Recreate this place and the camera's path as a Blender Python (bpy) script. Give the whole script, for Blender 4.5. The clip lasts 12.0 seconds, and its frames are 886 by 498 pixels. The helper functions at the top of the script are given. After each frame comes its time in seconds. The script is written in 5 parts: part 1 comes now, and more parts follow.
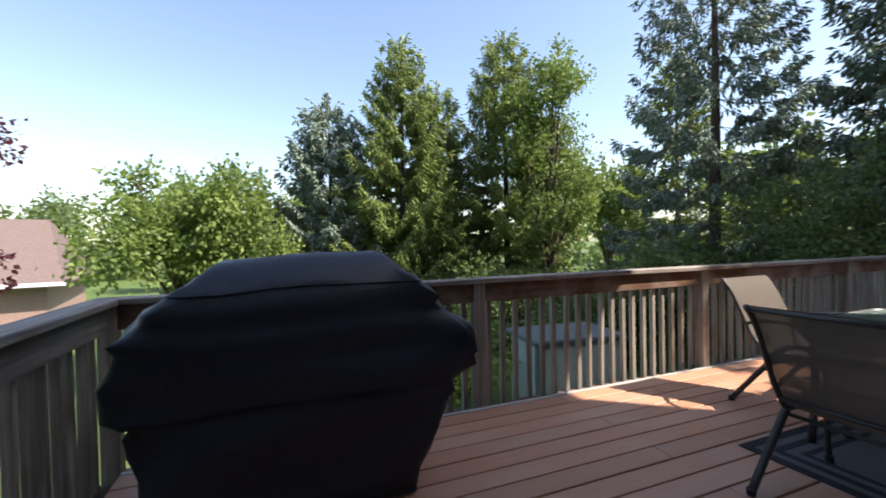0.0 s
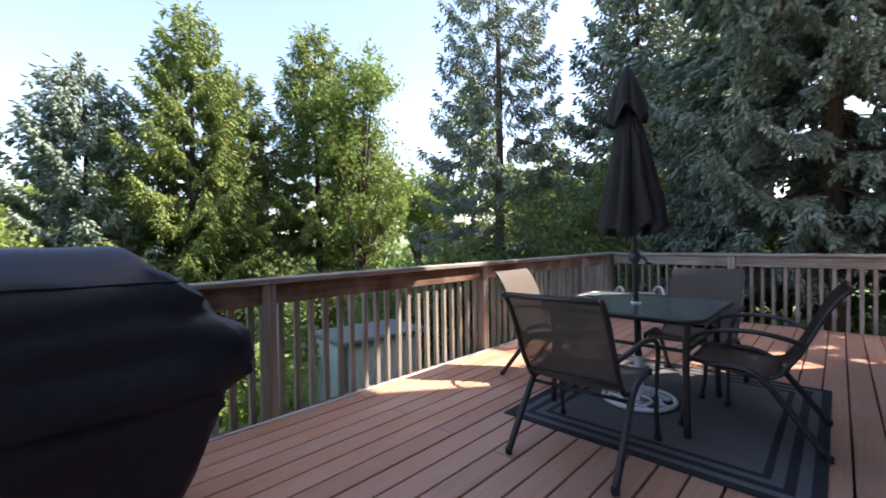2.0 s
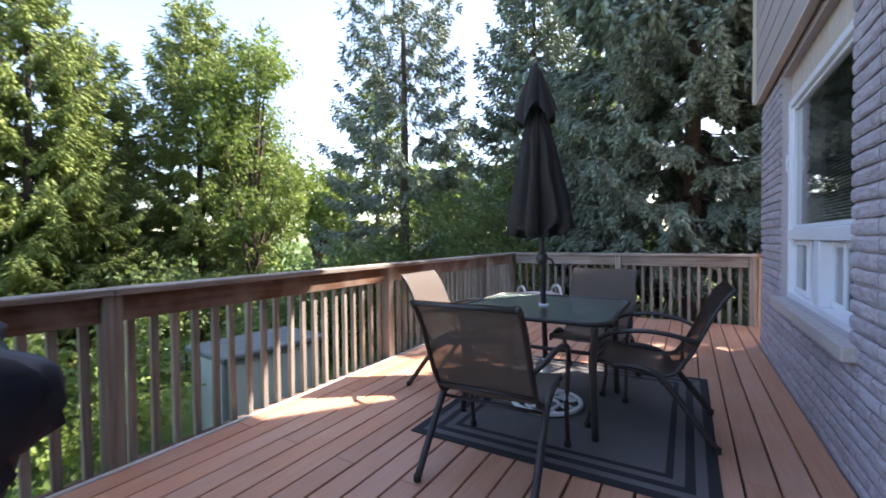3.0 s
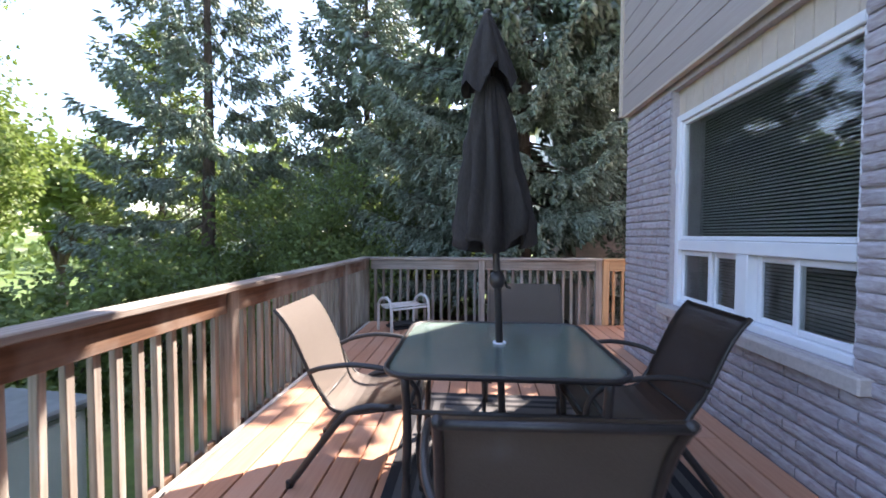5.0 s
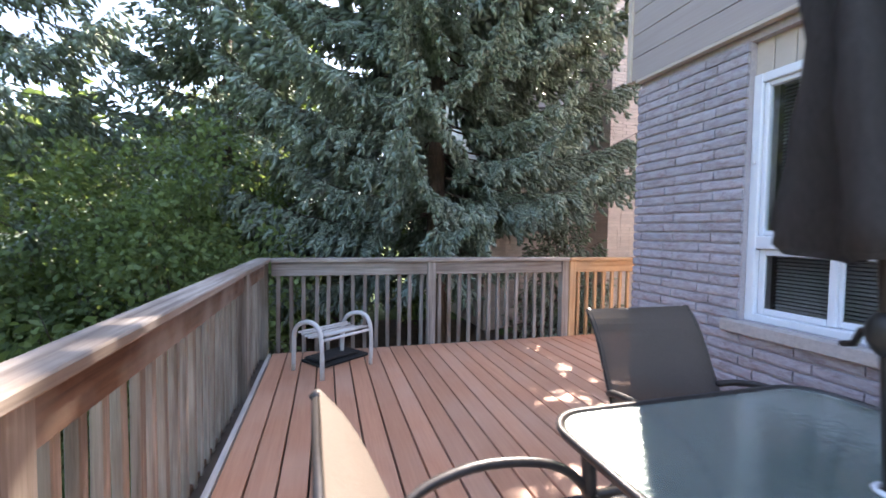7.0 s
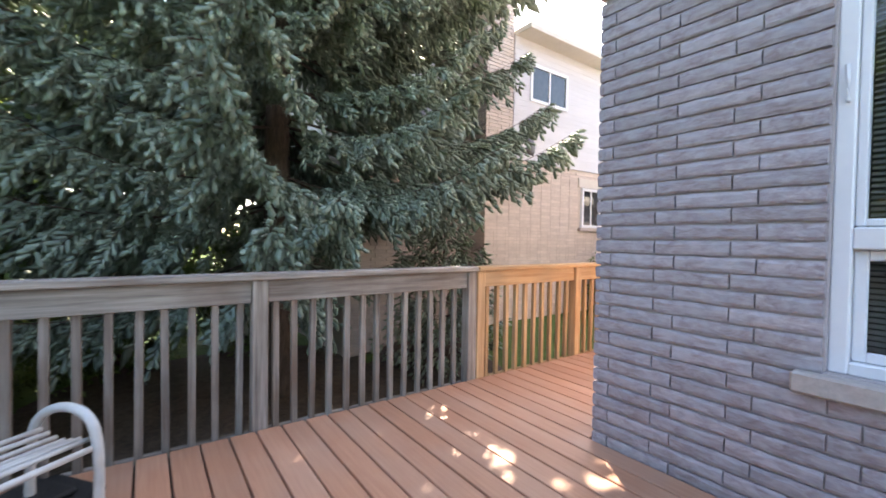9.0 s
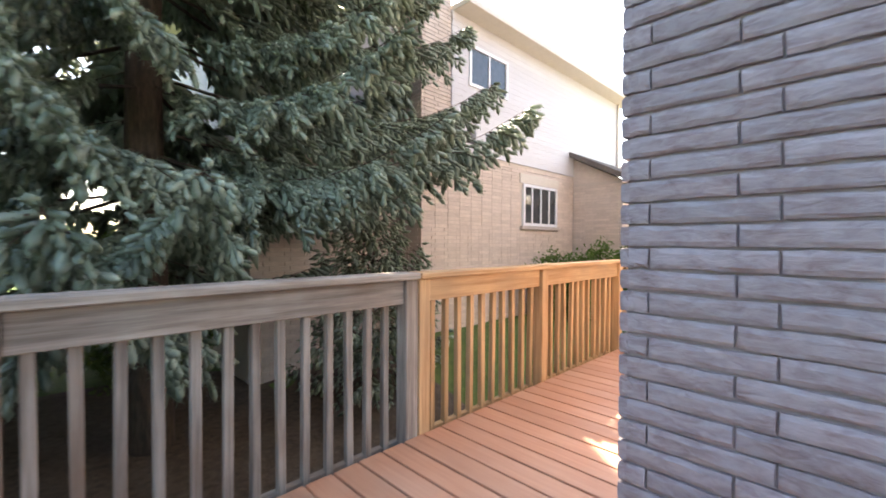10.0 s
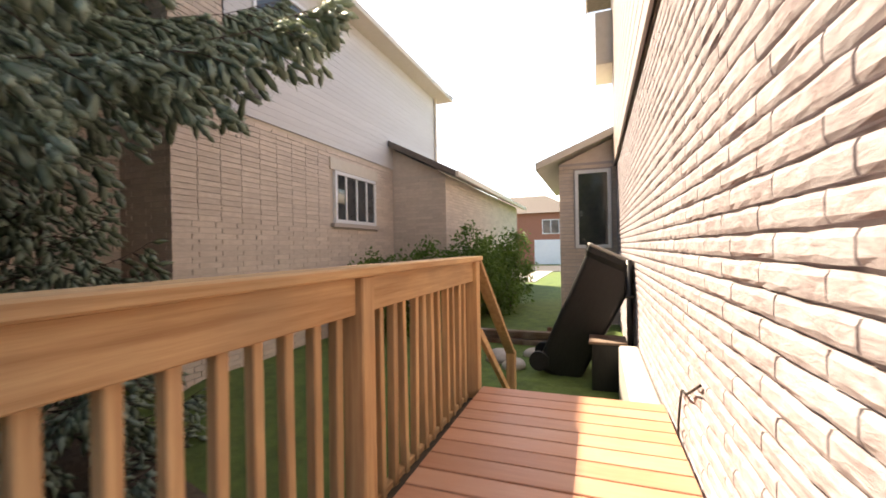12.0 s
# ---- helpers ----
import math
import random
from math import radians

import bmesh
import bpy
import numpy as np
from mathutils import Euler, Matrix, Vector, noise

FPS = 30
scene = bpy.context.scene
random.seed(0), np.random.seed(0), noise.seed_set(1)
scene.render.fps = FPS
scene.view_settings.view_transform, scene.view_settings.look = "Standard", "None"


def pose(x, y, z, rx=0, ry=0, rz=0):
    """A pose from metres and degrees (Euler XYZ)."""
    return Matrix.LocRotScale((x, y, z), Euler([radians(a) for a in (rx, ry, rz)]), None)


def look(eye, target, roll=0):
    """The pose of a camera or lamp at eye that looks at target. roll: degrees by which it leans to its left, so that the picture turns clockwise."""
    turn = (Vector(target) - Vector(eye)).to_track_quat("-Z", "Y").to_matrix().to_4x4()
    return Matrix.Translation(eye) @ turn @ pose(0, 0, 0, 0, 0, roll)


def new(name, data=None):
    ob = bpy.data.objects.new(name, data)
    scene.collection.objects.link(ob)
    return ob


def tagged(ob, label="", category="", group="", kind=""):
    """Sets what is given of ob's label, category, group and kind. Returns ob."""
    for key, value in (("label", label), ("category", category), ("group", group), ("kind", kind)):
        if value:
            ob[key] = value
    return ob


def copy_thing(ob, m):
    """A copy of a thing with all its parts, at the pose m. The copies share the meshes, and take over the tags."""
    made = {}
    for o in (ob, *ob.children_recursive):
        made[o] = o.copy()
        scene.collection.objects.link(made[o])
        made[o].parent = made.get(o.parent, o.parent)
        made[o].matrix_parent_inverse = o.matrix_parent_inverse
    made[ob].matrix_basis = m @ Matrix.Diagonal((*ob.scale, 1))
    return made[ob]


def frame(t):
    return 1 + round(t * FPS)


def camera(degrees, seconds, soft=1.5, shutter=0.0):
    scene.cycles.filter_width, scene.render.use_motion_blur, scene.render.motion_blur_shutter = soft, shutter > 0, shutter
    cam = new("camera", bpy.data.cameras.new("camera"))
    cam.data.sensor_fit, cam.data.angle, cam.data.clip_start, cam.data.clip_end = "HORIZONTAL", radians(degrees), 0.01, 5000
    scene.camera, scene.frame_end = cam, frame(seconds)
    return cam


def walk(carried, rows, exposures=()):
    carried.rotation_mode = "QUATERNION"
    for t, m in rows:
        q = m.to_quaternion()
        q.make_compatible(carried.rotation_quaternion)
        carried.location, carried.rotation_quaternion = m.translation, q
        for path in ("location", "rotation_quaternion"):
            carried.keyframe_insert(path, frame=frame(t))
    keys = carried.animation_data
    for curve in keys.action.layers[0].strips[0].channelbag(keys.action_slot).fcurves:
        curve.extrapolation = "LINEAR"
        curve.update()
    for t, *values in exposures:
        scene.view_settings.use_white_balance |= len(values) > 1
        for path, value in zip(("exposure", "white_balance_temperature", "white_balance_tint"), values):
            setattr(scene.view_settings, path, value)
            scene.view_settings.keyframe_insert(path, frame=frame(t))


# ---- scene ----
cam = camera(93.9, 12.0, soft=1.7, shutter=0.3)
PATH = [
    (0, (0.615, 0.537, 1.209), (1.341, 2.400, 1.178), -1.1),
    (0.5, (0.628, 0.540, 1.198), (1.579, 2.299, 1.160), -1.1),
    (1, (0.660, 0.525, 1.183), (1.779, 2.183, 1.149), -1.1),
    (1.5, (0.695, 0.508, 1.178), (1.987, 2.034, 1.140), -1.0),
    (2, (0.763, 0.495, 1.173), (2.207, 1.878, 1.136), -0.9),
    (2.5, (0.873, 0.533, 1.177), (2.454, 1.757, 1.140), -0.8),
    (3, (0.982, 0.672, 1.182), (2.703, 1.690, 1.135), -0.6),
    (3.5, (1.115, 0.910, 1.194), (2.964, 1.671, 1.145), -0.3),
    (5.5, (2.060, 1.976, 1.286), (4.058, 1.955, 1.211), 0.3),
    (6, (2.484, 2.232, 1.270), (4.473, 2.034, 1.191), 0.5),
    (6.5, (2.922, 2.392, 1.254), (4.883, 2.012, 1.162), 0.8),
    (7, (3.345, 2.690, 1.236), (5.270, 2.147, 1.150), 0.85),
    (7.5, (3.770, 2.890, 1.213), (5.630, 2.155, 1.138), 0.85),
    (8, (4.220, 2.770, 1.192), (6.005, 1.868, 1.126), 0.8),
    (8.5, (4.620, 2.340, 1.176), (6.340, 1.320, 1.117), 0.8),
    (9, (5.057, 2.140, 1.163), (6.681, 0.973, 1.118), 0.9),
    (9.5, (5.494, 1.832, 1.140), (7.015, 0.533, 1.104), 0.7),
    (10, (5.910, 1.465, 1.118), (7.328, 0.054, 1.085), 0.3),
    (10.5, (6.250, 1.109, 1.089), (7.531, -0.427, 1.065), 0.1),
    (11, (6.530, 0.755, 1.064), (7.618, -0.923, 1.047), -0.1),
    (11.5, (6.755, 0.339, 1.040), (7.641, -1.454, 1.028), -0.5),
    (12, (6.904, -0.147, 1.002), (7.598, -2.023, 0.998), -1.0),
]
EXPOSURES = [(0, 1.12, 6650, 14), (2.5, 1.90, 6600, 20), (3.5, 2.11, 6450, 20), (5.5, 2.30, 6500, 20), (6.5, 2.50, 6600, 19), (8.5, 2.58, 7100, 15), (9.5, 2.58, 7450, 14), (10.5, 2.5, 7750, 14), (11.2, 2.1, 7800, 12), (12, 1.60, 8250, 14)]
walk(cam, [(t, look(eye, target, roll)) for t, eye, target, roll in PATH], EXPOSURES)

# ---------------------------------------------------------------- light
SUN_EL, SUN_AZ = 47.8, 128.0      # azimuth clockwise from +y
world = bpy.data.worlds.new("world")
scene.world = world
world.use_nodes = True
wn, wl = world.node_tree.nodes, world.node_tree.links
sky = wn.new("ShaderNodeTexSky")
sky.sky_type, sky.sun_disc = "NISHITA", False
sky.sun_elevation, sky.sun_rotation = radians(SUN_EL), radians(SUN_AZ)
sky.air_density, sky.dust_density, sky.ozone_density = 1.0, 1.1, 0.4
wl.new(sky.outputs[0], wn["Background"].inputs["Color"])
wn["Background"].inputs["Strength"].default_value = 0.15
sun = new("sun", bpy.data.lights.new("sun", "SUN"))
sun.data.energy, sun.data.angle, sun.data.color = 5.0, radians(0.53), (1.0, 0.93, 0.82)
d = Vector((math.sin(radians(SUN_AZ)) * math.cos(radians(SUN_EL)), math.cos(radians(SUN_AZ)) * math.cos(radians(SUN_EL)), math.sin(radians(SUN_EL))))
sun.matrix_world = look(d * 60, (0, 0, 0))

# ---------------------------------------------------------------- materials
def surface(name, c1, c2, grain=(8, 8, 8), fine=6.0, rough=0.6, bump=0.2, dirt=None, dirt_scale=1.2, dirt_amount=0.35, vary=0.15, metal=0.0, spec=0.4, transmit=0.0, dist=0.01, island=False, bias=0.5, warp=0.0):
    """A procedural surface: grain between two colours, blotches of dirt at a larger scale, a little change from piece to piece, fine relief."""
    m = bpy.data.materials.new(name)
    m.use_nodes = True
    n, l = m.node_tree.nodes, m.node_tree.links
    bs = n["Principled BSDF"]
    co = n.new("ShaderNodeTexCoord")
    info = n.new("ShaderNodeNewGeometry" if island else "ShaderNodeObjectInfo")
    rnd = info.outputs["Random Per Island" if island else "Random"]
    off = n.new("ShaderNodeVectorMath"); off.operation = "MULTIPLY_ADD"
    spread = n.new("ShaderNodeCombineXYZ")
    for k in range(3):
        l.new(rnd, spread.inputs[k])
    l.new(spread.outputs[0], off.inputs[0]); off.inputs[1].default_value = (37, 53, 71)
    l.new(co.outputs["Object"], off.inputs[2])
    mp = n.new("ShaderNodeMapping"); mp.inputs["Scale"].default_value = grain
    l.new(off.outputs[0], mp.inputs["Vector"])
    t1 = n.new("ShaderNodeTexNoise"); t1.inputs["Scale"].default_value = 1.0
    t1.inputs["Detail"].default_value = fine; t1.inputs["Distortion"].default_value = warp; t1.inputs["Roughness"].default_value = 0.65
    l.new(mp.outputs[0], t1.inputs["Vector"])
    r1 = n.new("ShaderNodeValToRGB")
    r1.color_ramp.elements[0].position, r1.color_ramp.elements[1].position = bias - 0.2, bias + 0.2
    r1.color_ramp.elements[0].color, r1.color_ramp.elements[1].color = (*c1, 1), (*c2, 1)
    l.new(t1.outputs["Fac"], r1.inputs["Fac"])
    col = r1.outputs["Color"]
    if dirt is not None:
        t2 = n.new("ShaderNodeTexNoise"); t2.inputs["Scale"].default_value = dirt_scale
        t2.inputs["Detail"].default_value = 5; l.new(off.outputs[0], t2.inputs["Vector"])
        r2 = n.new("ShaderNodeMapRange"); r2.inputs[1].default_value, r2.inputs[2].default_value = 0.42, 0.72
        r2.inputs[4].default_value = dirt_amount
        l.new(t2.outputs["Fac"], r2.inputs[0])
        mx = n.new("ShaderNodeMix"); mx.data_type = "RGBA"
        l.new(r2.outputs[0], mx.inputs["Factor"]); l.new(col, mx.inputs["A"]); mx.inputs["B"].default_value = (*dirt, 1)
        col = mx.outputs["Result"]
    if vary:
        hv = n.new("ShaderNodeHueSaturation")
        mr = n.new("ShaderNodeMapRange"); mr.inputs[3].default_value, mr.inputs[4].default_value = 1 - vary, 1 + vary
        l.new(rnd, mr.inputs[0]); l.new(mr.outputs[0], hv.inputs["Value"]); l.new(col, hv.inputs["Color"])
        col = hv.outputs["Color"]
    l.new(col, bs.inputs["Base Color"])
    bs.inputs["Roughness"].default_value, bs.inputs["Metallic"].default_value = rough, metal
    bs.inputs["Specular IOR Level"].default_value = spec
    bs.inputs["Transmission Weight"].default_value = transmit
    if bump:
        b = n.new("ShaderNodeBump"); b.inputs["Strength"].default_value, b.inputs["Distance"].default_value = bump, dist
        l.new(t1.outputs["Fac"], b.inputs["Height"]); l.new(b.outputs[0], bs.inputs["Normal"])
    return m


def leaf_material(name, c1, c2, glow, rough=0.5, amount=0.35, patch=1.3, single=0.6):
    """Foliage: colour that changes from leaf to leaf, and light that passes through."""
    m = bpy.data.materials.new(name)
    m.use_nodes = True
    n, l = m.node_tree.nodes, m.node_tree.links
    bs, out = n["Principled BSDF"], n["Material Output"]
    geo = n.new("ShaderNodeNewGeometry")
    co = n.new("ShaderNodeTexCoord")
    t = n.new("ShaderNodeTexNoise"); t.inputs["Scale"].default_value = patch; t.inputs["Detail"].default_value = 4
    l.new(co.outputs["Object"], t.inputs["Vector"])
    add = n.new("ShaderNodeMath"); add.operation = "MULTIPLY_ADD"; add.inputs[1].default_value = single
    l.new(geo.outputs["Random Per Island"], add.inputs[0])
    sub = n.new("ShaderNodeMath"); sub.operation = "MULTIPLY_ADD"; sub.inputs[1].default_value, sub.inputs[2].default_value = 2.0, -0.5 - single / 2
    l.new(t.outputs["Fac"], sub.inputs[0]); l.new(sub.outputs[0], add.inputs[2])
    mx = n.new("ShaderNodeMix"); mx.data_type = "RGBA"
    mx.inputs["A"].default_value, mx.inputs["B"].default_value = (*c1, 1), (*c2, 1)
    l.new(add.outputs[0], mx.inputs["Factor"])
    l.new(mx.outputs["Result"], bs.inputs["Base Color"])
    bs.inputs["Roughness"].default_value = rough
    bs.inputs["Specular IOR Level"].default_value = 0.3
    tr = n.new("ShaderNodeBsdfTranslucent"); tr.inputs["Color"].default_value = (*glow, 1)
    ms = n.new("ShaderNodeMixShader"); ms.inputs[0].default_value = amount
    l.new(bs.outputs[0], ms.inputs[1]); l.new(tr.outputs[0], ms.inputs[2]); l.new(ms.outputs[0], out.inputs["Surface"])
    return m


def wood(name, c1, c2, axis, dirt, **kw):
    g = {"x": (1.5, 34, 34), "y": (34, 1.5, 34), "z": (34, 34, 1.5)}[axis]
    return surface(name, c1, c2, grain=g, rough=0.75, bump=0.35, dirt=dirt, dist=0.004, **kw)


GREY = ((0.13, 0.11, 0.094), (0.42, 0.375, 0.325), (0.135, 0.085, 0.054))
CEDAR = ((0.35, 0.195, 0.090), (0.62, 0.43, 0.235), (0.30, 0.21, 0.13))
RUSTY = ((0.062, 0.030, 0.016), (0.185, 0.098, 0.055), (0.36, 0.315, 0.27))
M_grey = {a: wood("weathered_wood_" + a, GREY[0], GREY[1], a, GREY[2], dirt_amount=0.65, dirt_scale=2.4) for a in "xyz"}
M_cedar = {a: wood("cedar_" + a, CEDAR[0], CEDAR[1], a, CEDAR[2], dirt_amount=0.55, dirt_scale=2.6) for a in "xyz"}
M_rusty = {a: wood("stained_wood_" + a, RUSTY[0], RUSTY[1], a, RUSTY[2], dirt_amount=0.7, dirt_scale=3.2) for a in "xyz"}
M_silver = {a: wood("silvered_wood_" + a, (0.26, 0.24, 0.215), (0.60, 0.57, 0.53), a, (0.22, 0.18, 0.14), dirt_amount=0.5, dirt_scale=2.4) for a in "x"}
M_deck = surface("deck_stain", (0.45, 0.208, 0.122), (0.55, 0.285, 0.172), grain=(3, 60, 60), rough=0.5, bump=0.25, dirt=(0.52, 0.35, 0.26), dirt_scale=1.6, dirt_amount=0.5, vary=0.10, dist=0.003, spec=0.5)
# near-black brown: the shade beneath the deck put into a colour
M_under = surface("underdeck_shade", (0.05, 0.04, 0.03), (0.09, 0.075, 0.06), rough=0.95, vary=0)
M_brick = surface("brick_mauve", (0.205, 0.148, 0.150), (0.45, 0.41, 0.43), grain=(15, 15, 42), fine=9, rough=0.92, bump=0.6, dirt=(0.45, 0.44, 0.475), dirt_scale=9, dirt_amount=0.7, vary=0.10, bias=0.41, dist=0.009, warp=0.7, spec=0.15)
M_brick_far = surface("brick_buff", (0.58, 0.49, 0.42), (0.70, 0.61, 0.54), grain=(11, 11, 46), rough=0.85, bump=0.5, dirt=(0.50, 0.41, 0.36), dirt_scale=5, vary=0.08, dist=0.01, spec=0.25, island=True)
M_brick_join = surface("brick_mauve_far", (0.205, 0.148, 0.150), (0.45, 0.41, 0.43), grain=(15, 15, 42), fine=9, rough=0.92, bump=0.6, dirt=(0.45, 0.44, 0.475), dirt_scale=9, dirt_amount=0.7, vary=0.10, bias=0.41, dist=0.009, warp=0.7, spec=0.15, island=True)
M_mortar = surface("mortar", (0.38, 0.34, 0.345), (0.48, 0.43, 0.435), grain=(40, 40, 40), rough=0.95, bump=0.4, vary=0)
M_mortar_far = surface("mortar_buff", (0.52, 0.45, 0.39), (0.60, 0.53, 0.47), grain=(40, 40, 40), rough=0.95, bump=0.4, vary=0)
M_siding = surface("siding_taupe", (0.36, 0.30, 0.27), (0.41, 0.35, 0.32), grain=(2, 2, 60), rough=0.55, bump=0.06, dirt=(0.30, 0.25, 0.23), dirt_amount=0.3, vary=0.05, island=True)
M_siding_pale = surface("siding_pale", (0.55, 0.54, 0.55), (0.62, 0.61, 0.62), grain=(2, 2, 60), rough=0.5, bump=0.05, vary=0.04, island=True)
M_trim = surface("painted_trim_tan", (0.50, 0.42, 0.34), (0.58, 0.50, 0.42), rough=0.5, bump=0.05, vary=0.04, dirt=(0.4, 0.33, 0.27), dirt_amount=0.3)
M_vinyl = surface("white_vinyl", (0.74, 0.76, 0.80), (0.80, 0.81, 0.83), rough=0.35, bump=0.03, vary=0.0, dirt=(0.62, 0.63, 0.66), dirt_amount=0.3)
M_stone = surface("sill_stone", (0.42, 0.37, 0.34), (0.55, 0.49, 0.45), grain=(30, 30, 30), rough=0.85, bump=0.4, vary=0.05)
M_shingle = surface("roof_shingle", (0.10, 0.085, 0.075), (0.19, 0.16, 0.14), grain=(20, 20, 20), rough=0.9, bump=0.5, vary=0.15, island=True)
M_redroof = surface("roof_red", (0.13, 0.092, 0.082), (0.19, 0.142, 0.128), grain=(12, 12, 12), rough=0.9, bump=0.4, vary=0.12, island=True)
M_redbrick = surface("brick_red", (0.30, 0.12, 0.08), (0.42, 0.19, 0.13), grain=(8, 8, 24), rough=0.85, bump=0.3, vary=0.1)
M_grass = leaf_material("grass_blade", (0.07, 0.16, 0.025), (0.16, 0.27, 0.05), (0.2, 0.35, 0.05))
M_lawn = surface("lawn", (0.045, 0.085, 0.018), (0.12, 0.19, 0.04), grain=(5, 5, 5), rough=0.9, bump=0.5, dirt=(0.14, 0.15, 0.05), dirt_scale=0.4, vary=0, dist=0.04)
M_asphalt = surface("asphalt", (0.05, 0.05, 0.05), (0.08, 0.08, 0.08), grain=(30, 30, 30), rough=0.9, vary=0)
M_concrete = surface("concrete", (0.38, 0.36, 0.33), (0.5, 0.48, 0.45), grain=(14, 14, 14), rough=0.9, bump=0.3, dirt=(0.28, 0.25, 0.21), vary=0.04)
M_bark = surface("bark", (0.05, 0.038, 0.03), (0.15, 0.11, 0.085), grain=(18, 18, 5), rough=0.95, bump=0.9, vary=0, dist=0.03)
M_blue = leaf_material("needles_blue", (0.10, 0.14, 0.085), (0.42, 0.52, 0.44), (0.38, 0.43, 0.20), amount=0.24, patch=2.4, single=0.5)
M_great = leaf_material("needles_grey_blue", (0.075, 0.108, 0.068), (0.43, 0.54, 0.46), (0.34, 0.40, 0.19), amount=0.2, patch=2.4, single=0.45)
M_green = leaf_material("needles_green", (0.10, 0.155, 0.045), (0.45, 0.53, 0.18), (0.40, 0.50, 0.14), amount=0.42, patch=1.8, single=0.35)
M_leaf = leaf_material("leaf_maple", (0.06, 0.11, 0.03), (0.23, 0.29, 0.075), (0.26, 0.36, 0.075), amount=0.32)
M_leaf_dark = leaf_material("leaf_dark", (0.045, 0.075, 0.028), (0.17, 0.23, 0.085), (0.24, 0.33, 0.08), amount=0.32)
M_leaf_purple = leaf_material("leaf_purple", (0.04, 0.012, 0.02), (0.10, 0.03, 0.04), (0.2, 0.03, 0.04), amount=0.3)
M_hedge = leaf_material("leaf_hedge", (0.04, 0.085, 0.018), (0.12, 0.20, 0.045), (0.17, 0.30, 0.05), amount=0.3)


def glass_material(name, tint, rough=0.02, ior=1.5):
    m = bpy.data.materials.new(name)
    m.use_nodes = True
    bs = m.node_tree.nodes["Principled BSDF"]
    bs.inputs["Base Color"].default_value = (*tint, 1)
    bs.inputs["Roughness"].default_value, bs.inputs["Transmission Weight"].default_value, bs.inputs["IOR"].default_value = rough, 1.0, ior
    return m


M_glass = glass_material("window_glass", (0.9, 0.95, 0.95))

# ---------------------------------------------------------------- mesh helpers
def link_mesh(name, me, material, parent=None, label=""):
    ob = new(name, me)
    if material is not None and not me.materials:
        me.materials.append(material)
    if parent is not None:
        ob.parent = parent
    if label:
        ob["label"] = label
    return ob


def part(name, bm, material, parent=None, label="", smooth=False):
    me = bpy.data.meshes.new(name)
    bm.normal_update()
    bm.to_mesh(me)
    bm.free()
    if smooth:
        me.shade_smooth()
    return link_mesh(name, me, material, parent, label)


def np_mesh(name, verts, faces):
    """A mesh from arrays: verts (n, 3), faces (m, 3) or (m, 4)."""
    me = bpy.data.meshes.new(name)
    verts = np.asarray(verts, dtype=np.float32); faces = np.asarray(faces, dtype=np.int32)
    k = faces.shape[1]
    me.vertices.add(len(verts)); me.vertices.foreach_set("co", verts.ravel())
    me.loops.add(faces.size); me.loops.foreach_set("vertex_index", faces.ravel())
    me.polygons.add(len(faces)); me.polygons.foreach_set("loop_start", np.arange(0, faces.size, k, dtype=np.int32))
    me.update(calc_edges=True)
    me.validate()
    me.shade_flat()
    return me


def base(name, at=(0, 0, 0), turn=0.0, label="", category="", group="", kind=""):
    ob = new(name)
    ob.empty_display_size = 0.1
    ob.matrix_basis = pose(*at, 0, 0, turn)
    return tagged(ob, label, category, group, kind)


def slab(bm, x0, x1, y0, y1, z0, z1, bevel=0.0, jitter=0.0, turn=None):
    """A box, with its edges broken by bevel, into bm."""
    t = bmesh.new()
    bmesh.ops.create_cube(t, size=1)
    for v in t.verts:
        v.co = Vector(((x0 + x1) / 2 + v.co.x * (x1 - x0), (y0 + y1) / 2 + v.co.y * (y1 - y0), (z0 + z1) / 2 + v.co.z * (z1 - z0)))
        if jitter:
            v.co += Vector([random.uniform(-jitter, jitter) for _ in range(3)])
    if bevel:
        bmesh.ops.bevel(t, geom=list(t.edges), offset=bevel, segments=1, affect="EDGES")
    if turn is not None:
        bmesh.ops.transform(t, matrix=turn, verts=t.verts)
    me = bpy.data.meshes.new("tmp")
    t.to_mesh(me); t.free()
    bm.from_mesh(me)
    bpy.data.meshes.remove(me)
    return bm


def box(x0, x1, y0, y1, z0, z1, bevel=0.0, jitter=0.0):
    return slab(bmesh.new(), x0, x1, y0, y1, z0, z1, bevel, jitter)


def tube(points, radius, sides=8, radii=None, cap=True):
    """A bent tube along points."""
    bm = bmesh.new()
    pts = [Vector(p) for p in points]
    rings = []
    up = Vector((0.0123, 0.021, 1))
    for i, p in enumerate(pts):
        a, b = pts[max(i - 1, 0)], pts[min(i + 1, len(pts) - 1)]
        t = (b - a).normalized()
        s = t.cross(up)
        if s.length < 0.05:
            s = t.cross(Vector((1, 0.01, 0)))
        s.normalize(); u = s.cross(t).normalized()
        r = radii[i] if radii else radius
        rings.append([bm.verts.new(p + s * (r * math.cos(2 * math.pi * k / sides)) + u * (r * math.sin(2 * math.pi * k / sides))) for k in range(sides)])
    for i in range(len(rings) - 1):
        for k in range(sides):
            bm.faces.new((rings[i][k], rings[i][(k + 1) % sides], rings[i + 1][(k + 1) % sides], rings[i + 1][k]))
    if cap:
        bm.faces.new(rings[0][::-1]); bm.faces.new(rings[-1])
    return bm


